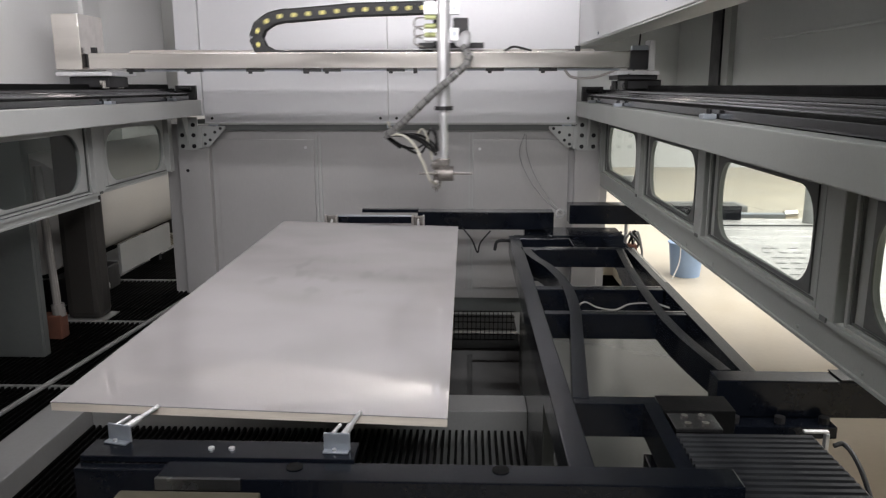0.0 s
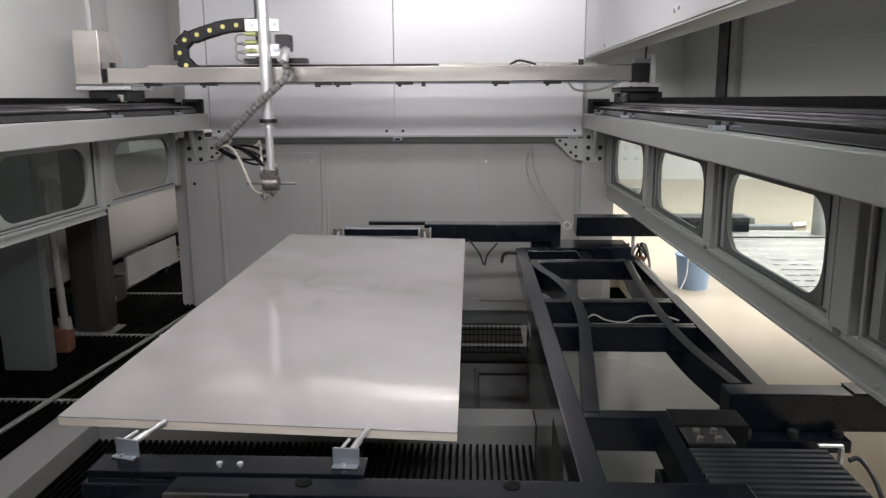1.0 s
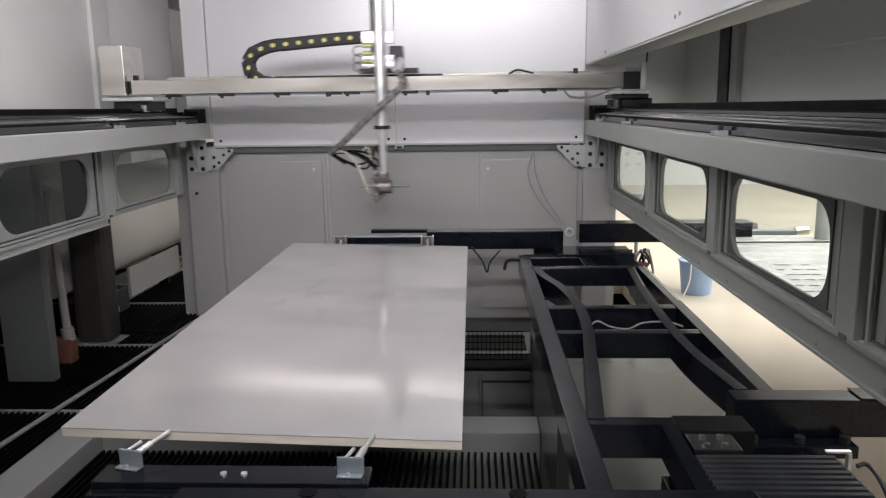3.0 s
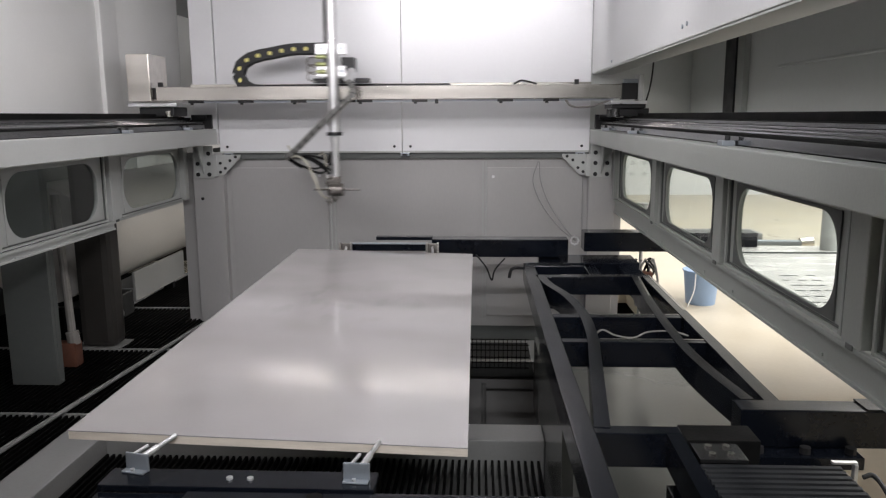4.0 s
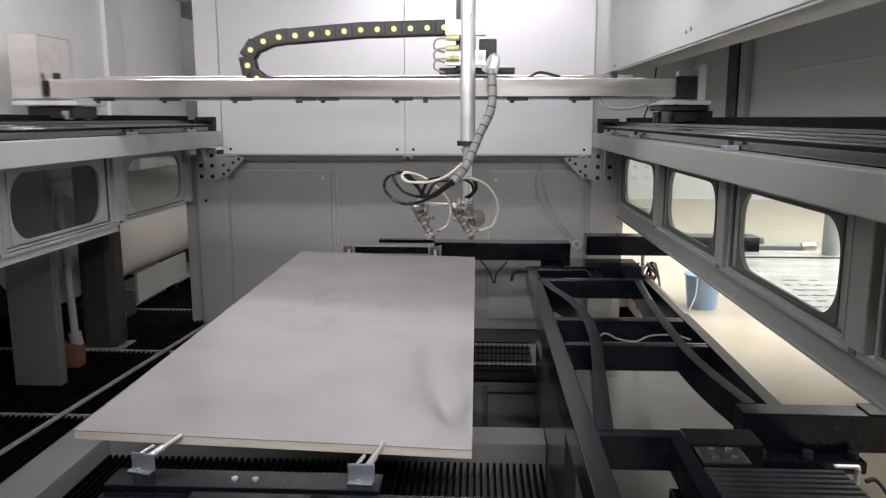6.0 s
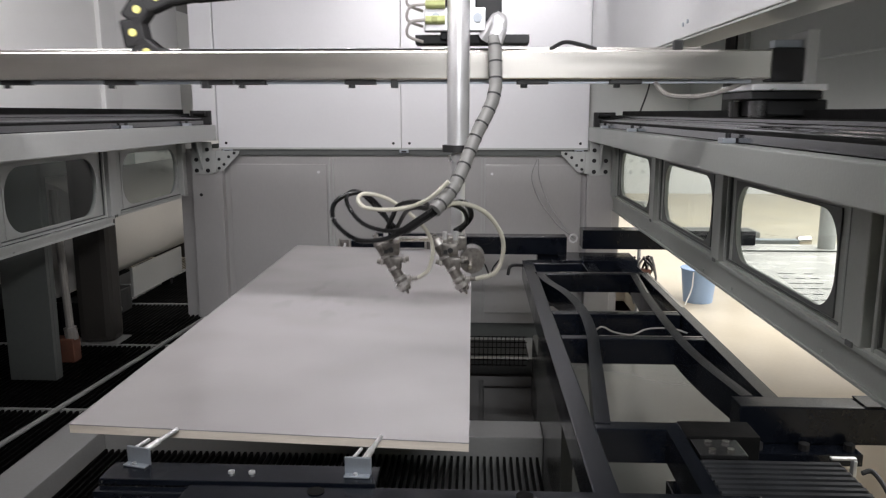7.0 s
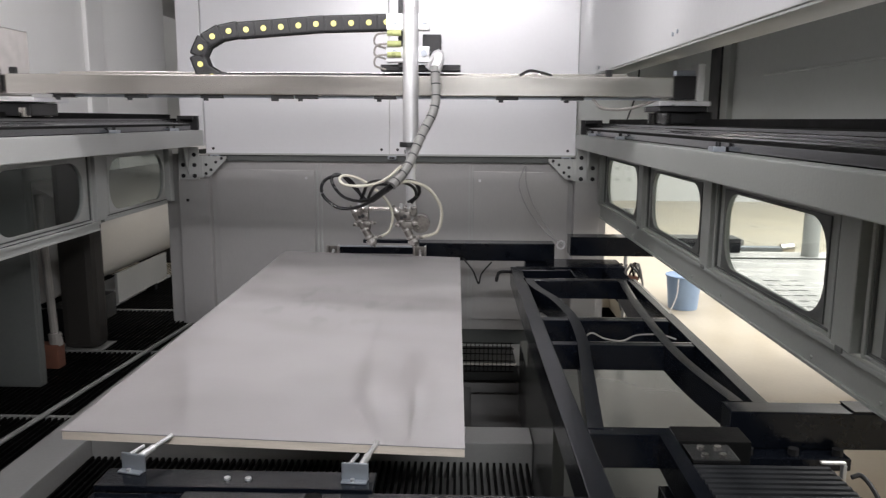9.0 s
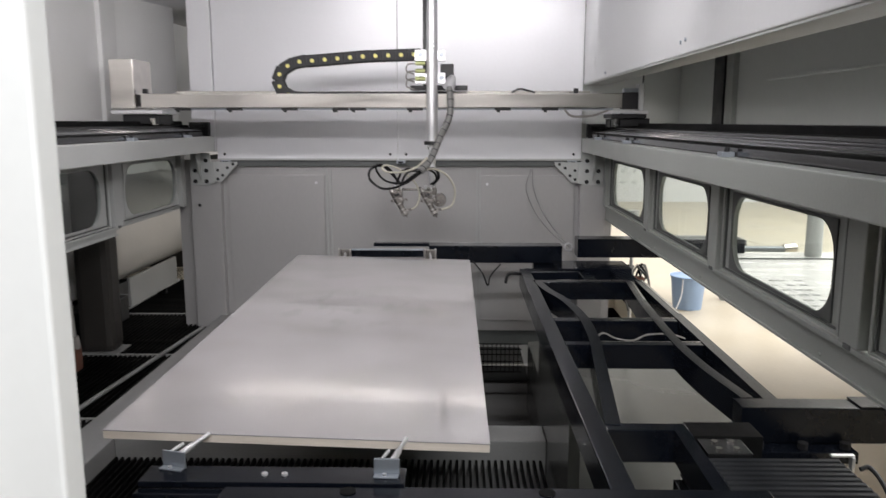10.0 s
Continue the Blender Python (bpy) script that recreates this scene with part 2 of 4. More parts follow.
def smooth_path(pts, per=8):
    """A Catmull-Rom path through a few points."""
    p = [Vector(q) for q in pts]
    p = [2 * p[0] - p[1]] + p + [2 * p[-1] - p[-2]]
    out = []
    for i in range(1, len(p) - 2):
        for k in range(per):
            t = k / per
            out.append(0.5 * (2 * p[i] + (p[i + 1] - p[i - 1]) * t + (2 * p[i - 1] - 5 * p[i] + 4 * p[i + 1] - p[i + 2]) * t * t + (3 * p[i] - p[i - 1] - 3 * p[i + 1] + p[i + 2]) * t ** 3))
    return out + [p[-2]]


def bar_along(bm, pts, width, height):
    """A flat-topped bar along a path in plan; z is its top."""
    pts = [Vector(p) for p in pts]
    rings = []
    for i, p in enumerate(pts):
        d = (pts[min(i + 1, len(pts) - 1)] - pts[max(i - 1, 0)]).normalized()
        s = Vector((d.y, -d.x, 0)) * width / 2
        h = Vector((0, 0, height))
        rings.append([bm.verts.new(q) for q in (p - s, p + s, p + s - h, p - s - h)])
    for a, b in zip(rings, rings[1:]):
        for k in range(4):
            bm.faces.new((a[k], b[k], b[(k + 1) % 4], a[(k + 1) % 4]))
    bm.faces.new(rings[0])
    bm.faces.new(rings[-1][::-1])
    return bm


def part(name, bm, mat, parent=None, label="", smooth=False, at=None):
    me = bpy.data.meshes.new(name)
    bmesh.ops.recalc_face_normals(bm, faces=bm.faces)
    if smooth:
        for f in bm.faces:
            f.smooth = True
        for e in bm.edges:
            if len(e.link_faces) == 2 and e.calc_face_angle(0) > 0.6:
                e.smooth = False
    bm.to_mesh(me)
    bm.free()
    me.materials.append(mat)
    ob = new(name, me)
    if parent:
        ob.parent = parent
    if at is not None:
        ob.matrix_basis = at
    if label:
        ob["label"] = label
    return ob


def thing(name, label, category, group="", at=None, kind=""):
    ob = new(name)
    if at is not None:
        ob.matrix_basis = at
    return tagged(ob, label, category, group, kind)


def again(ob, name, parent, m):
    """A piece on the same mesh."""
    o = new(name, ob.data)
    o.parent = parent
    o.matrix_basis = m
    return o


def rounded_hole(bm, x0, x1, y0, y1, z0, z1, hy0, hy1, hz0, hz1, r, n=8):
    """A plate between x0 and x1 with a rounded hole through it."""
    inner, outer = [], []
    for cy, cz, oy, oz, a0 in ((hy1 - r, hz1 - r, y1, z1, 0), (hy0 + r, hz1 - r, y0, z1, 90), (hy0 + r, hz0 + r, y0, z0, 180), (hy1 - r, hz0 + r, y1, z0, 270)):
        for k in range(n + 1):
            a = radians(a0 + 90 * k / n)
            inner.append((cy + r * math.cos(a), cz + r * math.sin(a)))
            f = k / n
            on_y = (f < 0.5) == (a0 in (0, 180))
            g = min(1, 2 * f if f < 0.5 else 2 - 2 * f)
            outer.append((oy, cz + (oz - cz) * g) if on_y else (cy + (oy - cy) * g, oz))
    rings = [[bm.verts.new((x, p[0], p[1])) for p in loop] for x in (x0, x1) for loop in (inner, outer)]
    i0, o0, i1, o1 = rings
    m = len(i0)
    for k in range(m):
        j = (k + 1) % m
        for q in ((i0[k], i0[j], o0[j], o0[k]), (i1[k], o1[k], o1[j], i1[j]), (i0[k], i1[k], i1[j], i0[j]), (o0[k], o0[j], o1[j], o1[k])):
            bm.faces.new(q)
    return bm


def rounded_plate(bm, x0, x1, hy0, hy1, hz0, hz1, r, n=8):
    loops = []
    for x in (x0, x1):
        loop = []
        for cy, cz, a0 in ((hy1 - r, hz1 - r, 0), (hy0 + r, hz1 - r, 90), (hy0 + r, hz0 + r, 180), (hy1 - r, hz0 + r, 270)):
            for k in range(n + 1):
                a = radians(a0 + 90 * k / n)
                loop.append(bm.verts.new((x, cy + r * math.cos(a), cz + r * math.sin(a))))
        loops.append(loop)
    m = len(loops[0])
    for k in range(m):
        bm.faces.new((loops[0][k], loops[0][(k + 1) % m], loops[1][(k + 1) % m], loops[1][k]))
    bm.faces.new(loops[0])
    bm.faces.new(loops[1][::-1])
    return bm


def bolt(x, y, z, r, axis, parent, name="bolt", mat=None, h=0.006):
    d = Vector({"x": (1, 0, 0), "y": (0, 1, 0), "z": (0, 0, 1)}[axis[-1]]) * (-h if axis[0] == "-" else h)
    return part(name, cyl(bmesh.new(), (x, y, z), Vector((x, y, z)) + d, r, 8), mat or BLACK, parent)

# ---- large structure ----
YB = 6.0          # far wall


def structure(name, bm, mat, label):
    return tagged(part(name, bm, mat), label, "structure", kind="structure")


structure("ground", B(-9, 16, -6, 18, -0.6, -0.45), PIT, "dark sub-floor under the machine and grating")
structure("hall_floor", B(1.55, 16, -6, 18, -0.3, 0.0), FLOOR, "beige epoxy factory floor beside the machine")
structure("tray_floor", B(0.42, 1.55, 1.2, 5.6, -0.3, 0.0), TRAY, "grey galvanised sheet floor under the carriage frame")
structure("front_floor", B(-9, 0.42, -6, 1.5, -0.3, 0.0), FLOOR, "beige epoxy factory floor in front of the booth")
structure("front_floor_side", B(0.42, 1.55, -6, 1.2, -0.3, 0.0), FLOOR, "beige epoxy factory floor in front of the booth")
structure("hall_back_floor", B(-9, 1.55, 7.9, 18, -0.3, -0.004), FLOOR, "beige epoxy factory floor behind the booth")

# upper far wall, two sheets with a narrow seam
for i, (x0, x1) in enumerate(((-2.05, -0.604), (-0.598, 0.85))):
    w = structure("wall_far_upper_%d" % (i + 1), B(x0, x1, YB, YB + 0.05, 1.375, 2.62, 0.004), WALL, "white satin sheet-metal upper wall panel with visible seam")
    for bx in (x0 + 0.06, x1 - 0.06):
        bolt(bx, YB, 1.42, 0.011, "-y", w, "rivet")
    part("bottom_lip", B(x0, x1, YB - 0.012, YB - 0.001, 1.372, 1.386), FRAMEL, w)
structure("wall_far_strip", B(-2.235, -2.055, YB - 0.02, YB + 0.04, 1.44, 2.62, 0.004), WALL, "narrow white corner strip of the far wall")
structure("wall_far_lower", B(-2.4, 1.12, YB + 0.06, YB + 0.12, -0.04, 1.372), PANEL, "dusty grey sheet-metal lower wall of the booth")
# the recess's shade is in this strip's dark colour
structure("wall_far_skirt", B(-2.4, 1.12, YB + 0.09, YB + 0.12, -0.172, -0.042), DARKWALL, "recessed grey skirt strip under the lower wall, coloured dark for shade")
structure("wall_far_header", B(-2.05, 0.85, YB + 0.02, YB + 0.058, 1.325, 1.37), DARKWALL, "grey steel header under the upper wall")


def access_panel(x0, x1, name):
    p = thing(name, "grey sheet-metal access panel with a small round lock", "panel", "access panels")
    part("sheet", B(x0, x1, YB + 0.038, YB + 0.058, 0.05, 1.252, 0.004), PANEL, p)
    return p


p = access_panel(-1.985, -1.205, "access_panel")
bolt(-1.27, YB + 0.038, 1.19, 0.012, "-y", p, "lock", ALU)
p = access_panel(0.06, 0.812, "access_panel")
bolt(0.11, YB + 0.038, 1.18, 0.012, "-y", p, "lock", ALU)
for x in (-1.185, -1.155, 0.03, 0.055):
    structure("wall_trim", B(x - 0.006, x + 0.006, YB + 0.045, YB + 0.062, 0.0, 1.30), FRAMEL, "thin grey folded seam on the lower wall")
for x in (-1.98, -0.58, 0.78):
    c = thing("cable_clip", "small grey clip under the wall header", "clip", "header clips")
    part("clip", B(x - 0.035, x + 0.035, YB - 0.02, YB + 0.02, 1.345, 1.372, 0.004), ZINC, c)
    part("hole", B(x - 0.02, x + 0.02, YB - 0.024, YB - 0.018, 1.35, 1.364), BLACK, c)


def corner_post(x0, x1, inner):
    """Far corner post with its bolted gusset plates."""
    p = thing("corner_post", "light grey steel corner post with bolted gusset plates", "post", "corner posts")
    part("post", B(x0, x1, YB - 0.02, YB + 0.058, 0.0, 1.372, 0.004), PANEL, p)
    s = 1 if inner > x0 + 0.1 else -1
    g = bmesh.new()
    box(g, inner, inner + s * 0.035, YB - 0.05, YB - 0.02, 1.19, 1.36, 0.003)
    part("gusset", g, FRAMEL, p)
    g = bmesh.new()
    vs = [g.verts.new((inner + s * dx, y, z)) for y in (YB - 0.03, YB - 0.045) for dx, z in ((0.036, 1.36), (0.22, 1.36), (0.22, 1.34), (0.085, 1.20), (0.036, 1.20))]
    g.faces.new(vs[:5])
    g.faces.new(vs[5:][::-1])
    for k in range(5):
        g.faces.new((vs[k], vs[(k + 1) % 5], vs[5 + (k + 1) % 5], vs[5 + k]))
    part("brace", g, FRAMEL, p)
    for dx, z in ((0.06, 1.225), (0.10, 1.255), (0.062, 1.295), (0.14, 1.315), (0.185, 1.344)):
        bolt(inner + s * dx, YB - 0.047, z, 0.012, "-y", p)
    part("gusset_plate", B(min(inner, inner - s * 0.16), max(inner, inner - s * 0.16), YB - 0.034, YB - 0.0205, 1.175, 1.43, 0.003), FRAMEL, p)
    for dx, z in ((-0.035, 1.205), (-0.125, 1.205), (-0.035, 1.29), (-0.125, 1.29), (-0.035, 1.37)):
        bolt(inner + s * dx, YB - 0.034, z, 0.017, "-y", p)
    g = bmesh.new()
    vs = [g.verts.new((inner - s * (0.075 + w), y, z)) for w in (0.0, 0.012) for y, z in ((YB - 0.035, 1.43), (YB - 0.035, 1.21), (YB - 0.15, 1.43))]
    g.faces.new(vs[:3])
    g.faces.new(vs[3:][::-1])
    for k in range(3):
        g.faces.new((vs[k], vs[(k + 1) % 3], vs[3 + (k + 1) % 3], vs[3 + k]))
    part("fin", g, FRAMEL, p)
    return p


cp = corner_post(-2.275, -2.03, -2.10)
bolt(-2.205, YB - 0.02, 1.011, 0.013, "-y", cp)
corner_post(0.85, 1.05, 0.86)

# ceiling and closing walls
structure("ceiling", B(-2.9, 1.9, 0.50, 7.8, 2.62, 2.70), WALL, "white sheet-metal booth ceiling")
structure("wall_left_upper", B(-2.78, -2.72, 0.60, 5.495, 1.52, 2.62), WHITE, "pale grey sheet-metal upper side wall, slightly bulged")
structure("wall_left_strip", B(-2.76, -2.69, 5.50, 5.75, 1.52, 2.62, 0.01), WHITE, "white folded strip between upper side sheets")
g = bmesh.new()
box(g, -0.03, 0.03, 0, 0.80, 1.52, 2.62)
bmesh.ops.transform(g, matrix=pose(-2.755, 5.755, 0, 0, 0, -13.7), verts=g.verts)
structure("wall_left_end", g, WHITE, "pale grey angled end sheet of the upper side wall")
# dark sheet paints the shade seen in the gap
structure("wall_left_gap", B(-2.80, -2.2, 7.752, 7.8, 0.0, 2.62), DARKWALL, "back sheet behind the corner strip, coloured dark for the gap's shade")
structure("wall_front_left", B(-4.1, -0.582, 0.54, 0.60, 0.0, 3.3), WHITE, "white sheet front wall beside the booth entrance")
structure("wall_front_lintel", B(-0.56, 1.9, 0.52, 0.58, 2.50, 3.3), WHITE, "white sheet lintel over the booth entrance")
# unseen wall and roof, added so that hall light stays off the approach
structure("light_block_front_right", B(1.90, 1.96, -6, 0.52, 0.0, 3.3), DARKWALL, "unseen wall added beside the approach to keep hall light out")
structure("light_block_front_roof", B(-4.1, 1.9, -6, 0.52, 3.3, 3.4), DARKWALL, "unseen roof added over the approach to keep hall light out")
# added out of view: stops light leaking round the corner from behind
structure("light_block_corner", B(-2.24, -2.2, YB + 0.05, 7.75, 1.40, 2.62), WALL, "unseen white sheet added behind the far wall to stop hall light")
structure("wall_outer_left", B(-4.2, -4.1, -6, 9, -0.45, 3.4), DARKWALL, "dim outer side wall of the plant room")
# unseen roof, added to shut hall light out of the aisle
structure("light_block_left_roof", B(-4.2, -2.78, -6, 9, 3.3, 3.4), DARKWALL, "unseen roof added over the side aisle to keep it dim")
structure("wall_left_back_upper", B(-4.2, -2.24, 8.6, 8.7, 1.22, 3.3), WALL, "pale upper back wall of the side aisle")
structure("wall_left_back", B(-4.2, -2.24, 8.6, 8.7, -0.45, 0.62), DARKPOST, "dark low wall at the end of the side aisle")
structure("wall_right_recess", B(1.62, 1.68, 0.60, 6.1, 1.50, 2.62), RECESS, "grey-green sheet wall behind the side rail")
structure("wall_right_recess_end", B(0.852, 1.68, YB + 0.06, YB + 0.12, 1.373, 2.62), RECESS, "grey-green end sheet behind the side rail")

# hood along the side, over the rail
h = structure("hood", B(0.852, 1.01, 0.60, YB - 0.002, 1.965, 2.62, 0.006), HOOD, "white sheet-metal hood along the side of the booth")
part("underside", B(0.856, 1.008, 0.60, YB - 0.01, 1.955, 1.963), FRAME, h)
for y, z in ((3.37, 2.02), (3.30, 2.025), (5.1, 1.995), (1.93, 2.03)):
    bolt(0.852, y, z, 0.009, "-x", h, "rivet", ZINC)
structure("recess_ridge", B(1.600, 1.62, 1.0, 4.3, 1.902, 1.916, 0.006), RECESS, "folded ridge in the recessed sheet wall")

r = thing("recess_post", "grey-green folded post with a dark cable slot", "post")
part("post", B(1.585, 1.62, 4.79, 4.92, 1.55, 2.6, 0.004), FRAME, r)
part("slot", B(1.575, 1.62, 4.925, 5.12, 1.55, 2.6), BLACK, r)


ca = thing("hanging_cable", "thin black cable hanging from the hood", "cable")
part("cable", tube(bmesh.new(), smooth_path([(1.25, 5.7, 2.60), (1.25, 5.7, 2.1), (1.23, 5.7, 1.85), (1.17, 5.68, 1.66)]), 0.006, 6), BLACK, ca, "", True)


def side_wall(name, x, sgn, z0, sill, spans, wz0, wz1, rad, sill_end, label):
    """A hanging side wall: sill rail, sashes with rounded windows, posts. sgn +1: inside is towards -x."""
    w = thing(name, label, "wall", kind="structure")
    mat = FRAME if sgn > 0 else FRAMEL
    ins = -sgn
    z1 = 1.44
    zs = z0 + sill
    part("sill_rail", B(x, x + sgn * 0.06, 0.60, sill_end, z0, zs - 0.002, 0.004), mat, w)
    part("sill_lip", B(x + ins * 0.018, x - ins * 0.0, 0.60, sill_end, zs, zs + 0.018, 0.003), mat, w)
    part("sill_lip", B(x + ins * 0.010, x - ins * 0.0, 0.60, sill_end, z0 + 0.001, z0 + 0.012, 0.002), mat, w)
    zf = zs + 0.02
    for k, (a, b) in enumerate(spans):
        win = part("window_frame", rounded_hole(bmesh.new(), x + sgn * 0.012, x + sgn * 0.034, a - 0.11, b + 0.11, zf, z1, a, b, wz0, wz1, rad), mat, w)
        part("seal", rounded_hole(bmesh.new(), x + sgn * 0.006, x + sgn * 0.011, a - 0.004, b + 0.004, wz0 - 0.004, wz1 + 0.004, a + 0.008, b - 0.008, wz0 + 0.008, wz1 - 0.008, rad - 0.007), TRIM if sgn > 0 else mat, win)
        g = part("pane", rounded_plate(bmesh.new(), x + sgn * 0.02, x + sgn * 0.026, a - 0.001, b + 0.001, wz0 - 0.001, wz1 + 0.001, rad), PANE if sgn > 0 else PANED, win)
        g.visible_shadow = False
        # raised beads round the sash, with a dark rubber line beside them
        for y, q in ((a - 0.075, 1), (b + 0.075, -1)):
            part("bead", B(x - sgn * 0.006, x + sgn * 0.011, y - 0.008, y + 0.008, zf, z1, 0.003), mat, w)
            part("rubber", B(x + sgn * 0.002, x + sgn * 0.011, y + q * 0.009, y + q * 0.016, zf, z1), TRIM, w)
        part("bead", B(x - sgn * 0.006, x + sgn * 0.011, a - 0.066, b + 0.066, zf + 0.002, zf + 0.013, 0.003), mat, w)
        part("rubber", B(x + sgn * 0.002, x + sgn * 0.011, a - 0.066, b + 0.066, zf + 0.014, zf + 0.019), TRIM, w)
        if k < len(spans) - 1:
            pa, pb = spans[k + 1][1] + 0.11, a - 0.11
            m = (pa + pb) / 2
            part("post", B(x - sgn * 0.02, x + sgn * 0.05, m - 0.055, m + 0.055, zf - 0.001, z1, 0.005), mat, w)
            part("foot", B(x - sgn * 0.024, x - sgn * 0.019, m - 0.02, m + 0.02, zf - 0.012, zf + 0.004, 0.002), TRIM, w)
            if m + 0.2 < sill_end:
                for dy in (-0.2, 0.2):
                    bolt(x, m + dy, z0 + sill * 0.3, 0.007, "-x" if sgn > 0 else "x", w, "bolt", mat, 0.006)
    if sill_end < YB - 0.1:
        part("sash_foot", B(x, x + sgn * 0.05, sill_end + 0.002, 5.9, zf - 0.018, zf - 0.001, 0.004), mat, w)
    part("end_post", B(x - sgn * 0.03, x + sgn * 0.05, 5.9, YB - 0.022, zf, z1, 0.004), mat, w)
    return w


side_wall("wall_right", 1.06, 1, 0.90, 0.10, ((4.80, 5.79), (3.53, 4.445), (2.30, 3.215), (1.16, 1.96)), 1.048, 1.375, 0.125, YB,
          "grey-green painted steel side wall with rounded windows")
side_wall("wall_left", -2.34, -1, 0.945, 0.042, ((4.93, 5.87), (3.66, 4.60), (2.42, 3.33), (1.18, 2.08)), 1.036, 1.395, 0.155, 4.76,
          "light grey painted steel side wall with rounded windows")


def rail_beam(name, xin, sgn, z0, z1, label):
    """The beam that carries the gantry: painted channel, guide rails, black dust covers, clamps."""
    b = thing(name, label, "rail beam", "gantry rail beams")
    mat = FRAME if sgn > 0 else FRAMEL
    part("channel", B(xin, xin + sgn * 0.36, 0.60, YB - 0.055, z0, z1, 0.005), FRAMEL if sgn < 0 else mat, b)
    part("cover", B(xin + sgn * 0.07, xin + sgn * 0.30, 0.60, YB - 0.14, z1, z1 + 0.045, 0.004), MATTE, b, "black dust cover")
    part("guide_rail", B(xin + sgn * 0.11, xin + sgn * 0.13, 0.60, YB - 0.1, z1 + 0.045, z1 + 0.056, 0.004), RAIL, b, "polished guide rail")
    part("guide_rail", B(xin + sgn * 0.17, xin + sgn * 0.18, 0.60, YB - 0.1, z1 + 0.045, z1 + 0.07, 0.003), RAIL, b, "polished guide rail")
    for dx, dz in ((0.078, 0.004), (0.100, 0.004), (0.150, 0.010)):
        part("guide_rod", cyl(bmesh.new(), (xin + sgn * dx, 0.60, z1 + 0.045 + dz), (xin + sgn * dx, YB - 0.12, z1 + 0.045 + dz), 0.006, 8), RAIL, b, "polished guide rod", True)
    part("rail_web", B(xin + sgn * 0.064, xin + sgn * 0.069, 0.60, YB - 0.14, z1 + 0.004, z1 + 0.034, 0.001), RAIL, b, "oiled steel web strip")
    part("belt_edge", B(xin + sgn * 0.186, xin + sgn * 0.1895, 0.60, YB - 0.10, z1 + 0.072, z1 + 0.084), RAIL, b)
    part("belt", B(xin + sgn * 0.19, xin + sgn * 0.24, 0.60, YB - 0.08, z1 + 0.045, z1 + 0.088, 0.004), MATTE, b, "black toothed belt")
    part("cable_tray", B(xin + sgn * 0.25, xin + sgn * 0.34, 0.60, YB - 0.05, z1 + 0.045, z1 + 0.118, 0.006), MATTE, b, "black cable tray")
    for y in (1.45, 2.80, 4.50, 5.45):
        part("clamp", B(xin + sgn * 0.012, xin + sgn * 0.060, y - 0.028, y + 0.028, z1, z1 + 0.019, 0.004), ZINC, b, "zinc clamp block")
        cy = cyl(bmesh.new(), (xin + sgn * 0.04, y, z1 + 0.019), (xin + sgn * 0.04, y, z1 + 0.036), 0.010, 8)
        part("clamp_screw", cy, BLACK, b)
    e = part("end_bracket", B(xin + sgn * 0.04, xin + sgn * 0.20, YB - 0.052, YB - 0.005, z1, z1 + 0.11, 0.004), BLACK, b, "black end bracket")
    part("end_screw", cyl(bmesh.new(), (xin + sgn * 0.06, YB - 0.10, z1 + 0.09), (xin + sgn * 0.15, YB - 0.10, z1 + 0.09), 0.018, 12), BLACK, b)
    return b


rail_beam("rail_beam", 0.843, 1, 1.442, 1.548, "grey-green painted rail beam with black dust covers")
rail_beam("rail_beam", -2.05, -1, 1.445, 1.562, "light grey painted rail beam with black dust covers")

# ---- the base: pit, curbs, gratings, pool ----
structure("curb_left", B(-2.08, -1.86, 1.6, 6.05, -0.4, 0.10, 0.006), CURB, "pale painted base frame beside the pit")
structure("curb_middle", B(-1.858, 0.322, 3.515, 3.715, -0.4, 0.10, 0.006), CURB, "pale painted cross member over the pit")
structure("wall_pit_right", B(0.324, 0.372, 2.80, 3.95, -0.4, 0.57, 0.004), TRAY, "grey sheet-metal side of the pit")
structure("curb_front", B(-9, 0.33, 1.5, 1.598, -0.4, 0.02, 0.004), CURB, "pale painted front edge of the pit")
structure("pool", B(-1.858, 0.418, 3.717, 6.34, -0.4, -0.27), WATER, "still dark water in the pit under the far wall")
# added white reflector: gives the daylight glow behind the mesh
structure("pool_gap_daylight", B(-2.4, 1.1, 6.342, 6.40, -0.44, -0.12), WHITE, "white backing behind the mesh that stands for daylight through the gap")


def grating(name, x0, x1, y0, y1, z, pitch, label, cross=()):
    g = thing(name, label, "grating")
    first = None
    n = int((x1 - x0) / pitch)
    for i in range(n + 1):
        if first is None:
            first = part("slat", B(-0.006, 0.006, y0, y1, z - 0.03, z), GRATE, g, at=pose(x0, 0, 0))
        else:
            again(first, "slat", g, pose(x0 + i * pitch, 0, 0))
    for y in cross:
        part("cross_bar", B(x0, x1, y - 0.012, y + 0.012, z - 0.028, z + 0.004), CURB, g, "pale flat joint bar")
    return g


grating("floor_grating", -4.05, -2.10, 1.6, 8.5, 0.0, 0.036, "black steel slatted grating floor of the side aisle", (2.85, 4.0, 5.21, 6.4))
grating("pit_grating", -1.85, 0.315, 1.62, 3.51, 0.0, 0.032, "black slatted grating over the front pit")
r = thing("floor_rod", "pale painted rod lying along the grating edge", "rod")
part("rod", tube(bmesh.new(), [(-2.489, 2.0, 0.02), (-2.345, 4.0, 0.02), (-2.203, 5.9, 0.02)], 0.014, 8), CURB, r, smooth=True)

# wire mesh standing in the gap under the far wall
m = thing("wire_mesh", "black wire mesh screen over the pool gap", "mesh screen")
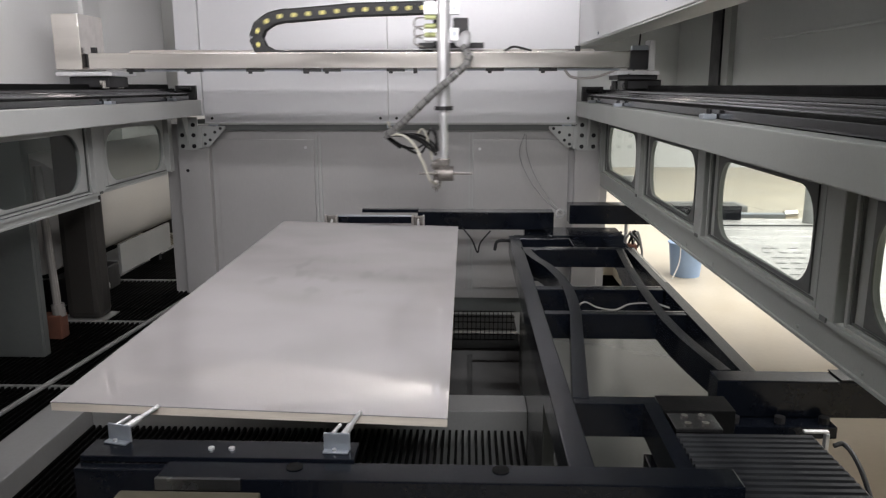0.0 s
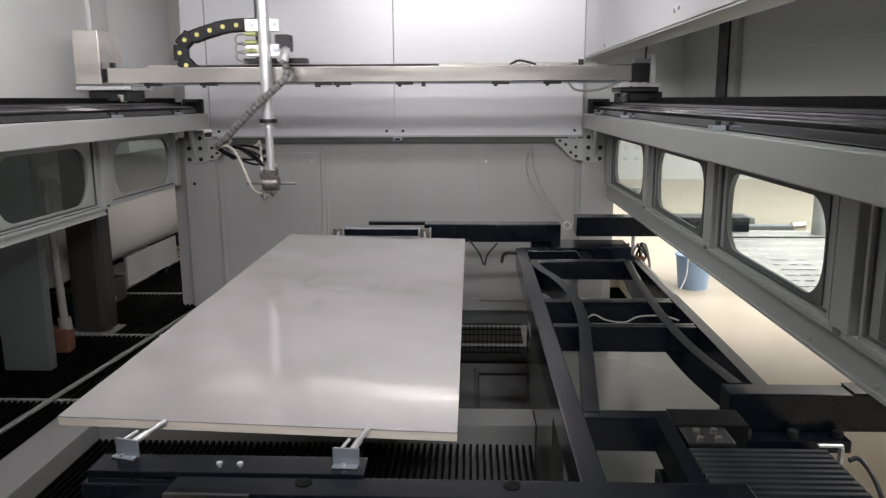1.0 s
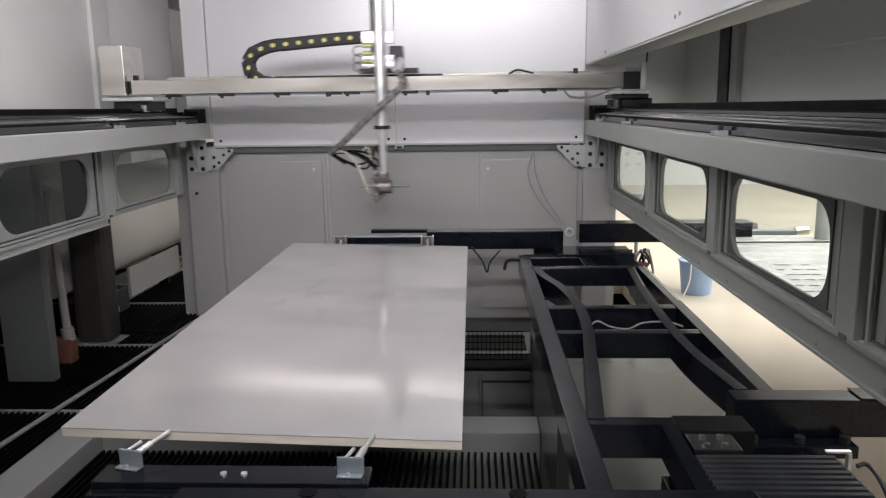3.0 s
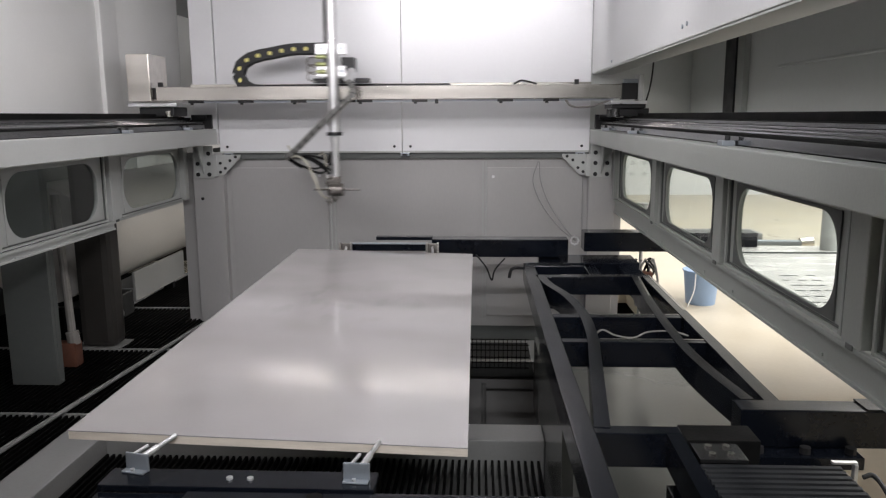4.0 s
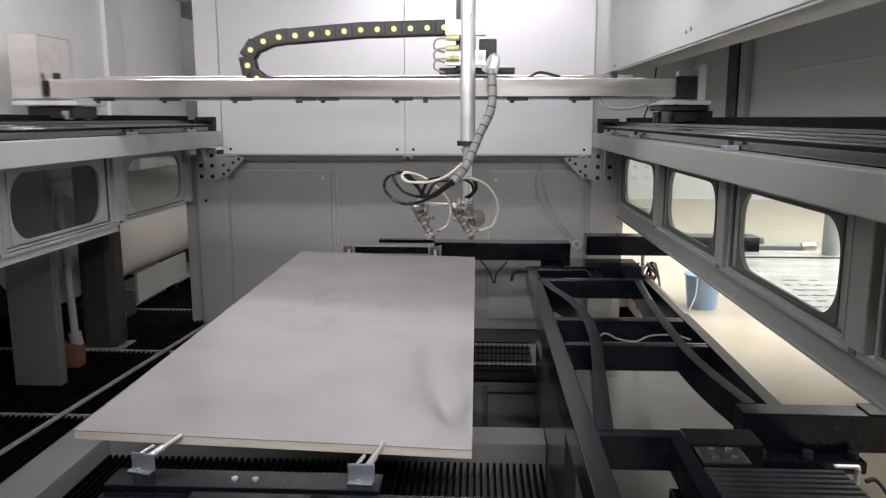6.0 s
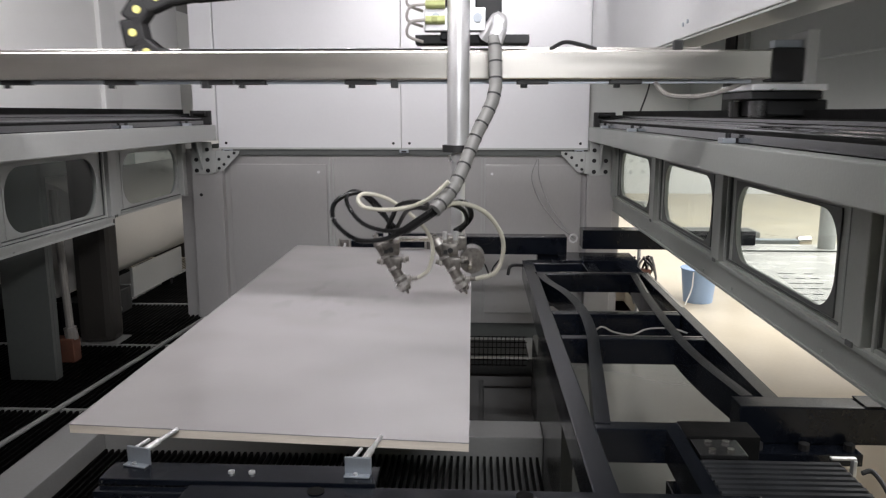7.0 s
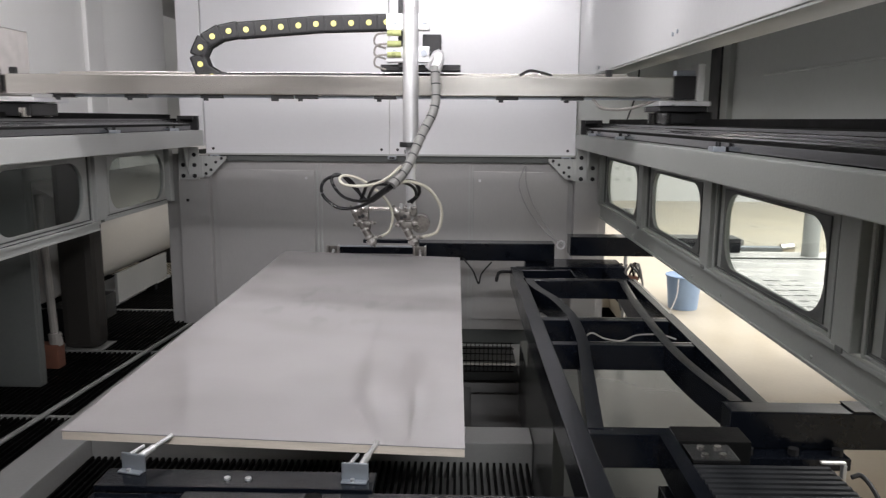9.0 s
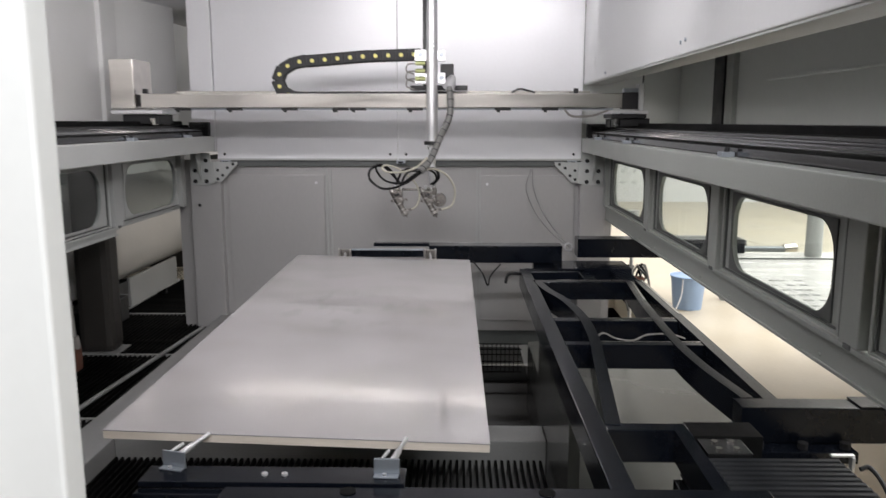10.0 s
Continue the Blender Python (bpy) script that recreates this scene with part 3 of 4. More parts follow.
first = part("wire", B(-0.003, 0.003, YB + 0.02, YB + 0.026, -0.268, -0.142), GRATE, m, at=pose(-1.6, 0, 0))
for i in range(1, 56):
    again(first, "wire", m, pose(-1.6 + 0.036 * i, 0, 0))
for z in (-0.24, -0.195, -0.15):
    part("wire_long", B(-1.6, 0.41, YB + 0.027, YB + 0.033, z - 0.004, z + 0.004), GRATE, m)

# ---- the board on its holder ----
bd = thing("panel_board", "white laminated board with pale wood edges, lying on clips", "board")


def slab(corners, z0, z1, grow=0.0):
    """A slab between four corners, its top and bottom shifted by z1 and z0."""
    g = bmesh.new()
    mid = sum((Vector(c) for c in corners), Vector()) / 4
    loops = []
    for dz in (z0, z1):
        loops.append([g.verts.new(Vector(c) + (Vector(c) - mid).normalized() * grow + Vector((0, 0, dz))) for c in corners])
    g.faces.new(loops[0][::-1])
    g.faces.new(loops[1])
    for k in range(4):
        g.faces.new((loops[0][k], loops[0][(k + 1) % 4], loops[1][(k + 1) % 4], loops[1][k]))
    return g


BC = ((-1.178, 2.040, 0.772), (-0.027, 2.009, 0.751), (-0.042, 4.993, 0.750), (-1.212, 5.014, 0.777))
part("core", slab(BC, -0.026, -0.0015), EDGE, bd, "pale wood core")
part("top_sheet", slab(BC, -0.0014, 0.0015, 0.002), BOARD, bd, "white glossy laminate")

# ---- near carriage beam ----
nb = thing("carriage_beam", "dark navy steel carriage beam across the front of the pit", "beam")
part("bar", B(-0.745, 0.705, 1.72, 1.815, 0.52, 0.715, 0.004), NAVY, nb)
part("top_plate", B(-0.985, -0.263, 1.816, 1.915, 0.705, 0.722, 0.003), NAVY, nb)
part("end_block", B(-0.985, -0.747, 1.78, 1.815, 0.50, 0.704, 0.004), NAVY, nb)
part("label_plate", B(-0.742, -0.528, 1.707, 1.7195, 0.690, 0.720, 0.002), DARKSTEEL, nb, "grey steel plate")
for x in (-0.41, 0.115):
    part("hole", cyl(bmesh.new(), (x, 1.785, 0.7155), (x, 1.785, 0.7175), 0.022, 16), MATTE, nb)
for x in (-0.65, -0.595):
    bolt(x, 1.862, 0.722, 0.009, "z", nb, "screw", ALU)


def pin_clip(x, y, z, yaw, group, back=False):
    c = thing("pin_clip", "zinc-plated holder clip with a support pin", "clip", group, at=pose(x, y, z, 0, 0, yaw))
    part("base", B(-0.034, 0.034, -0.022, -0.001, 0.0, 0.005, 0.002), ZINC, c)
    part("upright", B(-0.036, 0.036, 0.0, 0.007, 0.0, 0.048, 0.003), ZINC, c)
    part("pin", tube(bmesh.new(), [(0.014, 0.004, 0.036), (0.026, 0.055, 0.046)], 0.0095, 10), ALU, c, "bright support pin", True)
    part("pin_tip", tube(bmesh.new(), [(0.026, 0.055, 0.046), (0.040, 0.118, 0.056)], 0.0065, 10), ALU, c, "", True)
    part("lever", tube(bmesh.new(), [(-0.016, 0.004, 0.040), (0.000, 0.050, 0.050)], 0.005, 8), ALU, c, "", True)
    bolt(-0.004, -0.013, 0.005, 0.006, "z", c, "screw", ALU)
    return c


pin_clip(-0.915, 1.90, 0.7225, -14, "holder clips")
pin_clip(-0.315, 1.865, 0.7225, -3, "holder clips")

# ---- carriage frame beside the pit ----
ZT = 0.70
cf = thing("carriage_frame", "dark navy welded steel carriage frame with curved members", "frame")
part("long_rail", B(0.292, 0.362, 1.816, 4.95, ZT - 0.12, ZT, 0.005), NAVY, cf)
part("curved_member", bar_along(bmesh.new(), smooth_path([(0.37, 4.58, ZT), (0.405, 4.33, ZT), (0.475, 4.05, ZT), (0.514, 3.69, ZT), (0.503, 3.30, ZT), (0.468, 2.97, ZT), (0.389, 2.29, ZT)]), 0.05, 0.11), NAVY, cf)
part("curved_member", bar_along(bmesh.new(), smooth_path([(0.943, 4.58, ZT), (0.90, 4.05, ZT), (0.880, 3.69, ZT), (0.866, 3.225, ZT), (0.878, 2.9, ZT), (0.92, 2.545, ZT)]), 0.045, 0.11), NAVY, cf)
part("outer_rail", bar_along(bmesh.new(), [(1.010, 4.60, ZT - 0.001), (1.000, 2.54, ZT - 0.001)], 0.05, 0.11), NAVY, cf)
for x0, x1, y0, y1 in ((0.363, 0.985, 4.54, 4.60), (0.363, 0.975, 3.61, 3.675), (0.363, 0.975, 3.20, 3.255), (0.363, 0.627, 2.25, 2.31)):
    part("cross_bar", B(x0, x1, y0, y1, ZT - 0.115, ZT - 0.003, 0.004), NAVY, cf)
# bare steel strips laid where the frame tops show bright highlight lines
for x0, x1, y in ((0.50, 0.935, 4.588), (0.545, 0.86, 3.664), (0.905, 0.975, 3.664), (0.53, 0.845, 3.244), (0.89, 0.975, 3.244)):
    part("highlight_edge", B(x0, x1, y, y + 0.010, ZT - 0.003, ZT - 0.0015), STEEL, cf, "bare steel edge strip that makes the highlight line")
part("highlight_edge", bar_along(bmesh.new(), [(1.026, 4.58, ZT + 0.0006), (1.021, 3.75, ZT + 0.0006)], 0.014, 0.0015), STEEL, cf, "bare steel edge strip that makes the highlight line")
part("highlight_edge", bar_along(bmesh.new(), [(0.957, 4.54, ZT + 0.0015), (0.915, 4.05, ZT + 0.0015)], 0.010, 0.0015), STEEL, cf, "bare steel edge strip that makes the highlight line")
part("short_rail", bar_along(bmesh.new(), [(0.600, 2.249, ZT - 0.002), (0.593, 1.816, ZT - 0.002)], 0.045, 0.1), NAVY, cf)
tb = thing("traverse_beam", "dark navy steel traverse beam running out under the side wall", "beam")
part("bar", B(0.865, 2.1, 2.44, 2.535, 0.572, 0.702, 0.005), NAVY, tb)
part("base", B(0.875, 1.24, 2.37, 2.55, 0.53, 0.571, 0.003), NAVY, tb)
for x in (0.915, 1.065, 1.21):
    part("foot_bolt", cyl(bmesh.new(), (x, 2.405, 0.571), (x, 2.405, 0.592), 0.018, 8), BLACK, tb)
part("end_cap", B(1.27, 1.36, 2.44, 2.54, 0.7025, 0.708, 0.001), NAVY, tb)

bl = thing("way_cover", "black ribbed bellows cover over the slide way", "bellows")
part("slide_base", B(0.60, 1.16, 0.9, 2.31, 0.42, 0.50, 0.004), NAVY, bl)
first = None
for i in range(22):
    y = 2.088 - i * 0.030
    if first is None:
        g = bmesh.new()
        vs = []
        for x, h in ((0.634, 0.0), (1.018, 0.0), (1.066, -0.055)):
            vs.append([g.verts.new((x, dy, 0.672 + dz + h)) for dy, dz in ((0.0, -0.03), (-0.004, 0.006), (-0.012, 0.012), (-0.020, 0.008), (-0.027, -0.03))])
        for a, b in zip(vs, vs[1:]):
            for k in range(4):
                g.faces.new((a[k], a[k + 1], b[k + 1], b[k]))
        g.faces.new(vs[0][::-1])
        g.faces.new(vs[-1])
        first = part("fold", g, RUBBER, bl, at=pose(0, y, 0))
    else:
        again(first, "fold", bl, pose(0, y, 0))
part("bellows_core", B(0.650, 1.055, 1.40, 2.052, 0.5, 0.62), BLACK, bl)
part("black_channel", B(0.630, 0.85, 2.216, 2.335, 0.50, 0.692, 0.003), MATTE, bl)
pl = part("bolted_plate", B(0.638, 0.774, 2.10, 2.212, 0.675, 0.687, 0.002), RAIL, bl, "grey steel plate with four bolts")
for x, y in ((0.684, 2.183), (0.736, 2.185), (0.681, 2.130), (0.734, 2.132)):
    bolt(x, y, 0.687, 0.011, "z", pl, "bolt", STEEL)
part("corner_clip", B(1.0, 1.07, 2.082, 2.097, 0.686, 0.692, 0.001), ALU, bl, "bright corner clip")
part("corner_clip_leg", B(1.06, 1.07, 2.078, 2.097, 0.625, 0.6855, 0.001), ALU, bl)
part("cord", tube(bmesh.new(), smooth_path([(1.07, 2.05, 0.665), (1.10, 2.05, 0.668), (1.12, 2.0, 0.63), (1.125, 1.92, 0.56)]), 0.007, 8), BLACK, bl, "", True)

# ---- far carriage beam ----
fb = thing("carriage_beam", "dark navy steel carriage beam across the far end of the pit", "beam")
part("bar", B(-0.33, 0.62, 5.26, 5.40, 0.68, 0.805, 0.004), NAVY, fb)
part("arm", B(-0.74, -0.331, 5.40, 5.46, 0.775, 0.80, 0.003), NAVY, fb)
part("raised_block", B(0.725, 1.9, 5.24, 5.40, 0.725, 0.858, 0.005), NAVY, fb)
part("base_block", B(0.55, 1.05, 4.96, 5.26, 0.60, 0.70, 0.004), NAVY, fb)
part("base_bar", B(0.33, 0.72, 4.9, 5.02, 0.60, 0.69, 0.004), NAVY, fb)
part("leg", B(0.42, 0.60, 5.30, 5.40, 0.30, 0.679, 0.004), NAVY, fb)
part("eye_ring", tube(bmesh.new(), [(0.66 + 0.028 * math.cos(a * 0.7854), 5.25, 0.80 + 0.028 * math.sin(a * 0.7854)) for a in range(9)], 0.007, 6), ALU, fb, "bright eye ring", True)
part("way_arm", B(0.9, 1.02, 4.63, 5.24, 0.60, 0.69, 0.004), NAVY, fb)
part("way_arm", B(0.68, 0.76, 4.63, 4.955, 0.60, 0.69, 0.004), NAVY, fb)
for x in (-0.905, -0.315):
    c = thing("pin_clip", "zinc-plated holder clip with a support pin", "clip", "holder clips")
    part("upright", B(x - 0.035, x + 0.035, 5.10, 5.112, 0.74, 0.803, 0.004), GUN, c)
    part("fork", B(x - 0.044, x - 0.032, 5.06, 5.10, 0.745, 0.812, 0.003), GUNLIGHT, c)
    part("fork", B(x + 0.032, x + 0.044, 5.06, 5.10, 0.745, 0.812, 0.003), GUNLIGHT, c)
    part("pin", tube(bmesh.new(), [(x, 5.105, 0.775), (x + 0.01, 4.97, 0.742)], 0.009, 8), ALU, c, "", True)
fp = thing("clip_bar", "dark steel bar joining the far holder clips", "bar")
part("bar", B(-0.868, -0.352, 5.115, 5.16, 0.748, 0.797, 0.003), NAVY, fp)
part("strip", B(-0.866, -0.354, 5.104, 5.114, 0.795, 0.806, 0.002), ZINC, fp, "grey strip")
ca = thing("loose_cable", "thin black cable hanging under the far beam", "cable", "loose cables")
part("cable", tube(bmesh.new(), smooth_path([(-0.02, 5.25, 0.70), (0.05, 5.2, 0.62), (0.09, 5.2, 0.53), (0.11, 5.2, 0.60), (0.18, 5.22, 0.68)]), 0.006, 6), BLACK, ca, "", True)
ca = thing("loose_cable", "black cable stub on the frame corner", "cable", "loose cables")
part("cable", tube(bmesh.new(), smooth_path([(0.20, 4.95, 0.60), (0.22, 4.95, 0.66), (0.30, 4.95, 0.665), (0.36, 4.95, 0.66)]), 0.011, 6), BLACK, ca, "", True)
ca = thing("wall_hose", "thin pale air hose hanging on the lower wall", "hose")
part("hose", tube(bmesh.new(), smooth_path([(0.46, YB + 0.02, 1.30), (0.42, YB, 1.15), (0.48, YB - 0.1, 0.98), (0.58, YB - 0.4, 0.85), (0.665, 5.25, 0.80)]), 0.004, 6), CURB, ca, "", True)
ca = thing("wall_hose", "thin pale air hose hanging on the lower wall", "hose")
part("hose", tube(bmesh.new(), smooth_path([(0.47, YB + 0.02, 1.30), (0.48, YB, 1.15), (0.54, YB - 0.1, 0.98), (0.62, YB - 0.4, 0.85), (0.668, 5.25, 0.80)]), 0.004, 6), CURB, ca, "", True)
ca = thing("loose_cable", "thin pale cable lying over the carriage frame", "cable", "loose cables")
part("cable", tube(bmesh.new(), smooth_path([(0.52, 3.4, 0.66), (0.56, 3.38, 0.70), (0.62, 3.38, 0.675), (0.70, 3.38, 0.665), (0.77, 3.39, 0.69), (0.88, 3.4, 0.69), (0.95, 3.4, 0.67)]), 0.004, 6), STICK, ca, "", True)
mc = thing("cable_bundle", "tangled dark valve and cable bundle by the far corner", "cable bundle")
random.seed(5)
for i in range(9):
    a = Vector((1.10 + random.uniform(-0.06, 0.1), 5.1 + random.uniform(-0.06, 0.06), 0.70))
    part("cable", tube(bmesh.new(), smooth_path([a, a + Vector((random.uniform(-0.06, 0.08), 0, -0.08)), a + Vector((random.uniform(-0.08, 0.08), 0, -0.18)), a + Vector((random.uniform(-0.03, 0.05), 0.0, -0.32))]), 0.008, 6), random.choice((BLACK, GRATE, CURB, STICK)), mc, "", True)
part("valve", B(1.10, 1.16, 5.05, 5.12, 0.45, 0.62, 0.008), BRISTLE, mc)

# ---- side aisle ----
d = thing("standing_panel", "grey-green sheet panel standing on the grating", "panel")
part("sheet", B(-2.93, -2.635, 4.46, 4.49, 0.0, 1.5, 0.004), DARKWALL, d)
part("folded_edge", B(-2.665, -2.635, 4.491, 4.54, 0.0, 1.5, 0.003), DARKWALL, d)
d = thing("aisle_post", "dark brown painted steel post on a pale foot plate", "post")
part("post", B(-2.89, -2.635, 5.22, 5.42, 0.008, 1.5, 0.05), DARKPOST, d)
part("foot_plate", B(-2.95, -2.60, 5.19, 5.44, 0.0, 0.008), CURB, d)
d = thing("floor_brush", "worn broom with a rust-red head leaning in the aisle", "broom")
part("stick", tube(bmesh.new(), [(-2.83, 4.95, 1.15), (-2.735, 4.85, 0.17)], 0.026, 10), STICK, d, "", True)
part("collar", cyl(bmesh.new(), (-2.738, 4.85, 0.235), (-2.728, 4.85, 0.15), 0.042, 12), STICK, d)
part("head", B(-2.86, -2.70, 4.80, 4.90, 0.0, 0.165, 0.01), BRISTLE, d)
d = thing("air_tank", "cream painted round tank lying beyond the aisle", "tank")
part("shell", cyl(bmesh.new(), (-3.34, 5.55, 0.70), (-3.34, 8.2, 0.70), 0.46, 40), TANK, d, "", True)
d = thing("white_cabinet", "small white cabinet under the tank", "cabinet")
part("body", B(-3.20, -2.952, 6.22, 7.30, 0.10, 0.22, 0.006), CURB, d)
part("front_panel", B(-2.95, -2.925, 6.22, 7.30, 0.10, 0.355, 0.004), CURB, d)
for y in (6.3, 7.2):
    part("foot", B(-3.1, -3.0, y - 0.03, y + 0.03, 0.0, 0.10), BLACK, d)
d = thing("dark_cabinet", "black motor housing under the tank", "housing")
part("body", B(-3.20, -2.93, 5.55, 6.18, 0.02, 0.22, 0.01), BLACK, d)
part("base", B(-3.15, -2.98, 5.6, 6.1, 0.0, 0.02), BLACK, d)
part("pump_cap", cyl(bmesh.new(), (-2.93, 5.9, 0.08), (-2.90, 5.9, 0.08), 0.035, 14), ALU, d, "bright pump cap", True)
# bright strip in place of the light that falls through the gap here
d = thing("gap_light_strip", "bright strip standing for light through the gap along the aisle edge", "strip")
part("strip", B(-3.13, -3.09, 5.5, 7.8, 0.0, 0.025, 0.003), ALU, d)

# ---- hall seen through the windows and under the side wall ----
structure("wall_hall_far", B(-9, 16, 16.0, 16.1, 0.0, 6.0), HALLWALL, "pale far wall of the factory hall")
structure("wall_hall_side", B(15.9, 16.0, -6, 16, 0.0, 6.0), HALLWALL, "pale side wall of the factory hall")
structure("wall_hall_near", B(-9, 16, -6.1, -6.0, 0.0, 6.0), HALLWALL, "pale near wall of the factory hall")
structure("roof_hall", B(-9, 16, -6, 16, 5.9, 6.0), HALLWALL, "pale roof of the factory hall")
structure("wall_hall_west", B(-9.1, -9, -6, 16, -0.4, 6.0), HALLWALL, "pale wall before the booth")
bk = thing("plastic_bucket", "light blue plastic bucket on the beige floor", "bucket")
g = bmesh.new()
cyl(g, (1.97, 6.72, 0.0), (1.97, 6.72, 0.30), 0.125, 28, 0.155)
part("body", g, BLUE, bk, "", True)
part("rim", tube(bmesh.new(), [(1.97 + 0.158 * math.cos(a * math.pi / 14), 6.72 + 0.158 * math.sin(a * math.pi / 14), 0.298) for a in range(29)], 0.008, 6), BLUE, bk, "", True)
part("handle", tube(bmesh.new(), smooth_path([(1.88, 6.58, 0.29), (1.86, 6.54, 0.15), (1.80, 6.50, 0.02)]), 0.006, 6), WHITE, bk, "white handle", True)
t = thing("sheet_table", "long white sheet-covered table with printed marks in the hall", "table")
part("top", B(1.45, 3.9, 1.6, 5.30, 0.72, 0.76, 0.004), SHEET, t, "glossy white sheet")
for x in (3.1, 3.75):
    for y in (1.75, 5.15):
        part("leg", B(x - 0.04, x + 0.04, y - 0.04, y + 0.04, 0, 0.72), FRAME, t)
random.seed(11)
for i in range(9):
    y = 3.3 + i * 0.125
    for j in range(3):
        x = 1.54 + 0.018 * i + j * 0.075 + random.uniform(-0.01, 0.01)
        part("mark", B(x, x + random.uniform(0.035, 0.06), y, y + 0.012, 0.7605, 0.762), TRIM, t)
for x in (1.465, 1.485, 1.505):
    part("rail_line", B(x, x + 0.008, 1.6, 5.28, 0.7605, 0.763), STICK, t)
part("edge_strip", B(1.45, 3.9, 5.0, 5.02, 0.7605, 0.768), TRIM, t)
pp = thing("hall_pipe", "grey upright pipe column standing on the hall table", "pipe")
part("pipe", cyl(bmesh.new(), (2.335, 5.15, 0.761), (2.335, 5.15, 5.8), 0.055, 20), FRAMEL, pp, "", True)
mm = thing("hall_machine", "dark grey conveyor machine standing in the hall", "machine")
part("bed", B(1.70, 2.55, 6.9, 7.2, 0.515, 0.60, 0.02), CURB, mm)
part("rail", B(1.90, 2.60, 6.2, 6.28, 0.605, 0.645, 0.01), ZINC, mm)
part("roller", cyl(bmesh.new(), (2.60, 6.24, 0.625), (2.70, 6.24, 0.635), 0.04, 16), STEEL, mm, "", True)
for x in (2.42, 2.5):
    part("leg", B(x - 0.04, x + 0.04, 7.0, 7.08, 0, 0.515), FRAME, mm)
    part("rail_leg", B(x + 0.04, x + 0.09, 6.2, 6.28, 0, 0.605), FRAME, mm)
sp = thing("wall_shelf", "thin grey shelf on the far hall wall", "shelf")
part("board", B(5.6, 8.0, 15.7, 15.998, 0.77, 0.82, 0.005), STICK, sp)
vl = thing("chrome_valve", "small bright chrome valve outside the side window", "valve")
part("body", cyl(bmesh.new(), (1.225, 5.75, 0.955), (1.225, 5.75, 1.005), 0.045, 16), ALU, vl, "", True)
part("stem", cyl(bmesh.new(), (1.225, 5.75, 0.0), (1.225, 5.75, 0.955), 0.015, 10), ALU, vl)

# ---- lid at the foot of the entrance ----
lid = thing("olive_box", "olive painted steel box in front of the carriage beam", "box")
part("body", B(-0.74, -0.44, 1.22, 1.54, 0.0, 0.757, 0.01), OLIVE, lid)
part("lid", B(-0.75, -0.43, 1.21, 1.55, 0.758, 0.78, 0.006), OLIVE, lid)
part("hinge", cyl(bmesh.new(), (-0.72, 1.555, 0.765), (-0.46, 1.555, 0.765), 0.007, 10), OLIVE, lid)

# ---- door post beside the viewer ----
structure("door_post", B(-0.58, -0.486, 0.572, 0.61, 0.0, 2.62, 0.004), WHITE, "white painted door post at the booth entrance")

# ---- gantry ----
# seconds, place along the rails
TRAVEL = [(0, 4.72), (0.7, 4.72), (1.1, 4.90), (1.5, 4.95), (2.1, 4.95), (2.5, 5.15), (3.2, 5.18), (3.7, 5.42), (4.0, 5.44), (4.8, 5.44), (5.0, 5.37), (5.25, 5.16), (5.5, 4.86), (5.7, 4.49),
          (6.0, 4.03), (6.4, 3.46), (6.8, 2.96), (7.0, 2.71), (7.2, 2.42), (7.4, 2.16), (7.5, 2.07), (7.6, 2.04), (7.8, 2.16), (8.0, 2.38), (8.2, 2.69), (8.4, 2.98), (8.6, 3.24), (8.8, 3.50),
          (9.0, 3.80), (9.2, 4.05), (9.6, 4.62), (10.0, 5.17)]
# seconds, place of the pole across the beam
SWEEP = [(0, -0.127), (0.2, -0.439), (0.4, -0.714), (0.6, -0.978), (0.8, -1.22), (0.9, -1.285), (1.0, -1.273), (1.2, -1.10), (1.4, -0.825), (1.6, -0.541), (1.8, -0.272), (2.0, 0.0), (2.2, 0.175),
         (2.3, 0.185), (2.4, 0.15), (2.5, 0.07), (2.6, -0.06), (2.7, -0.20), (2.9, -0.47), (3.1, -0.74), (3.3, -1.01), (3.5, -1.22), (3.65, -1.285), (3.8, -1.235), (4.0, -1.017), (4.2, -0.71),
         (4.4, -0.42), (4.6, -0.142), (4.8, 0.12), (4.9, 0.175), (5.0, 0.165), (5.1, 0.05), (5.2, -0.03), (5.35, -0.085), (5.5, -0.092), (5.7, -0.08), (6.8, -0.075), (7.3, -0.076),
         (7.4, -0.082), (7.5, -0.104), (7.6, -0.153), (7.7, -0.208), (7.8, -0.252), (8.0, -0.297), (8.2, -0.298), (8.4, -0.292), (8.6, -0.272), (8.8, -0.262), (9.0, -0.29), (9.2, -0.32), (9.6, -0.30), (10.0, -0.30)]
# seconds, turn of the gun holder
TURN = [(0, 0), (4.88, 0), (5.0, 18), (5.1, 58), (5.2, 80), (5.3, 90), (6.0, 90), (10.0, 90)]

ga = thing("gantry", "brushed steel gantry beam on two carriages", "gantry", at=pose(0, 4.72, 0))
part("beam", B(-2.30, 0.985, 0.0, 0.09, 1.768, 1.866, 0.006), STEEL, ga, "brushed steel box beam")
part("back_strip", B(-2.12, 0.80, 0.19, 0.20, 1.79, 1.889, 0.002), STEEL, ga)
part("chain_trough", B(-2.12, 0.80, 0.09, 0.189, 1.78, 1.79), ALU, ga, "bright chain trough")
part("cable_strip", B(-2.05, 0.93, 0.03, 0.06, 1.755, 1.7678), ZINC, ga)
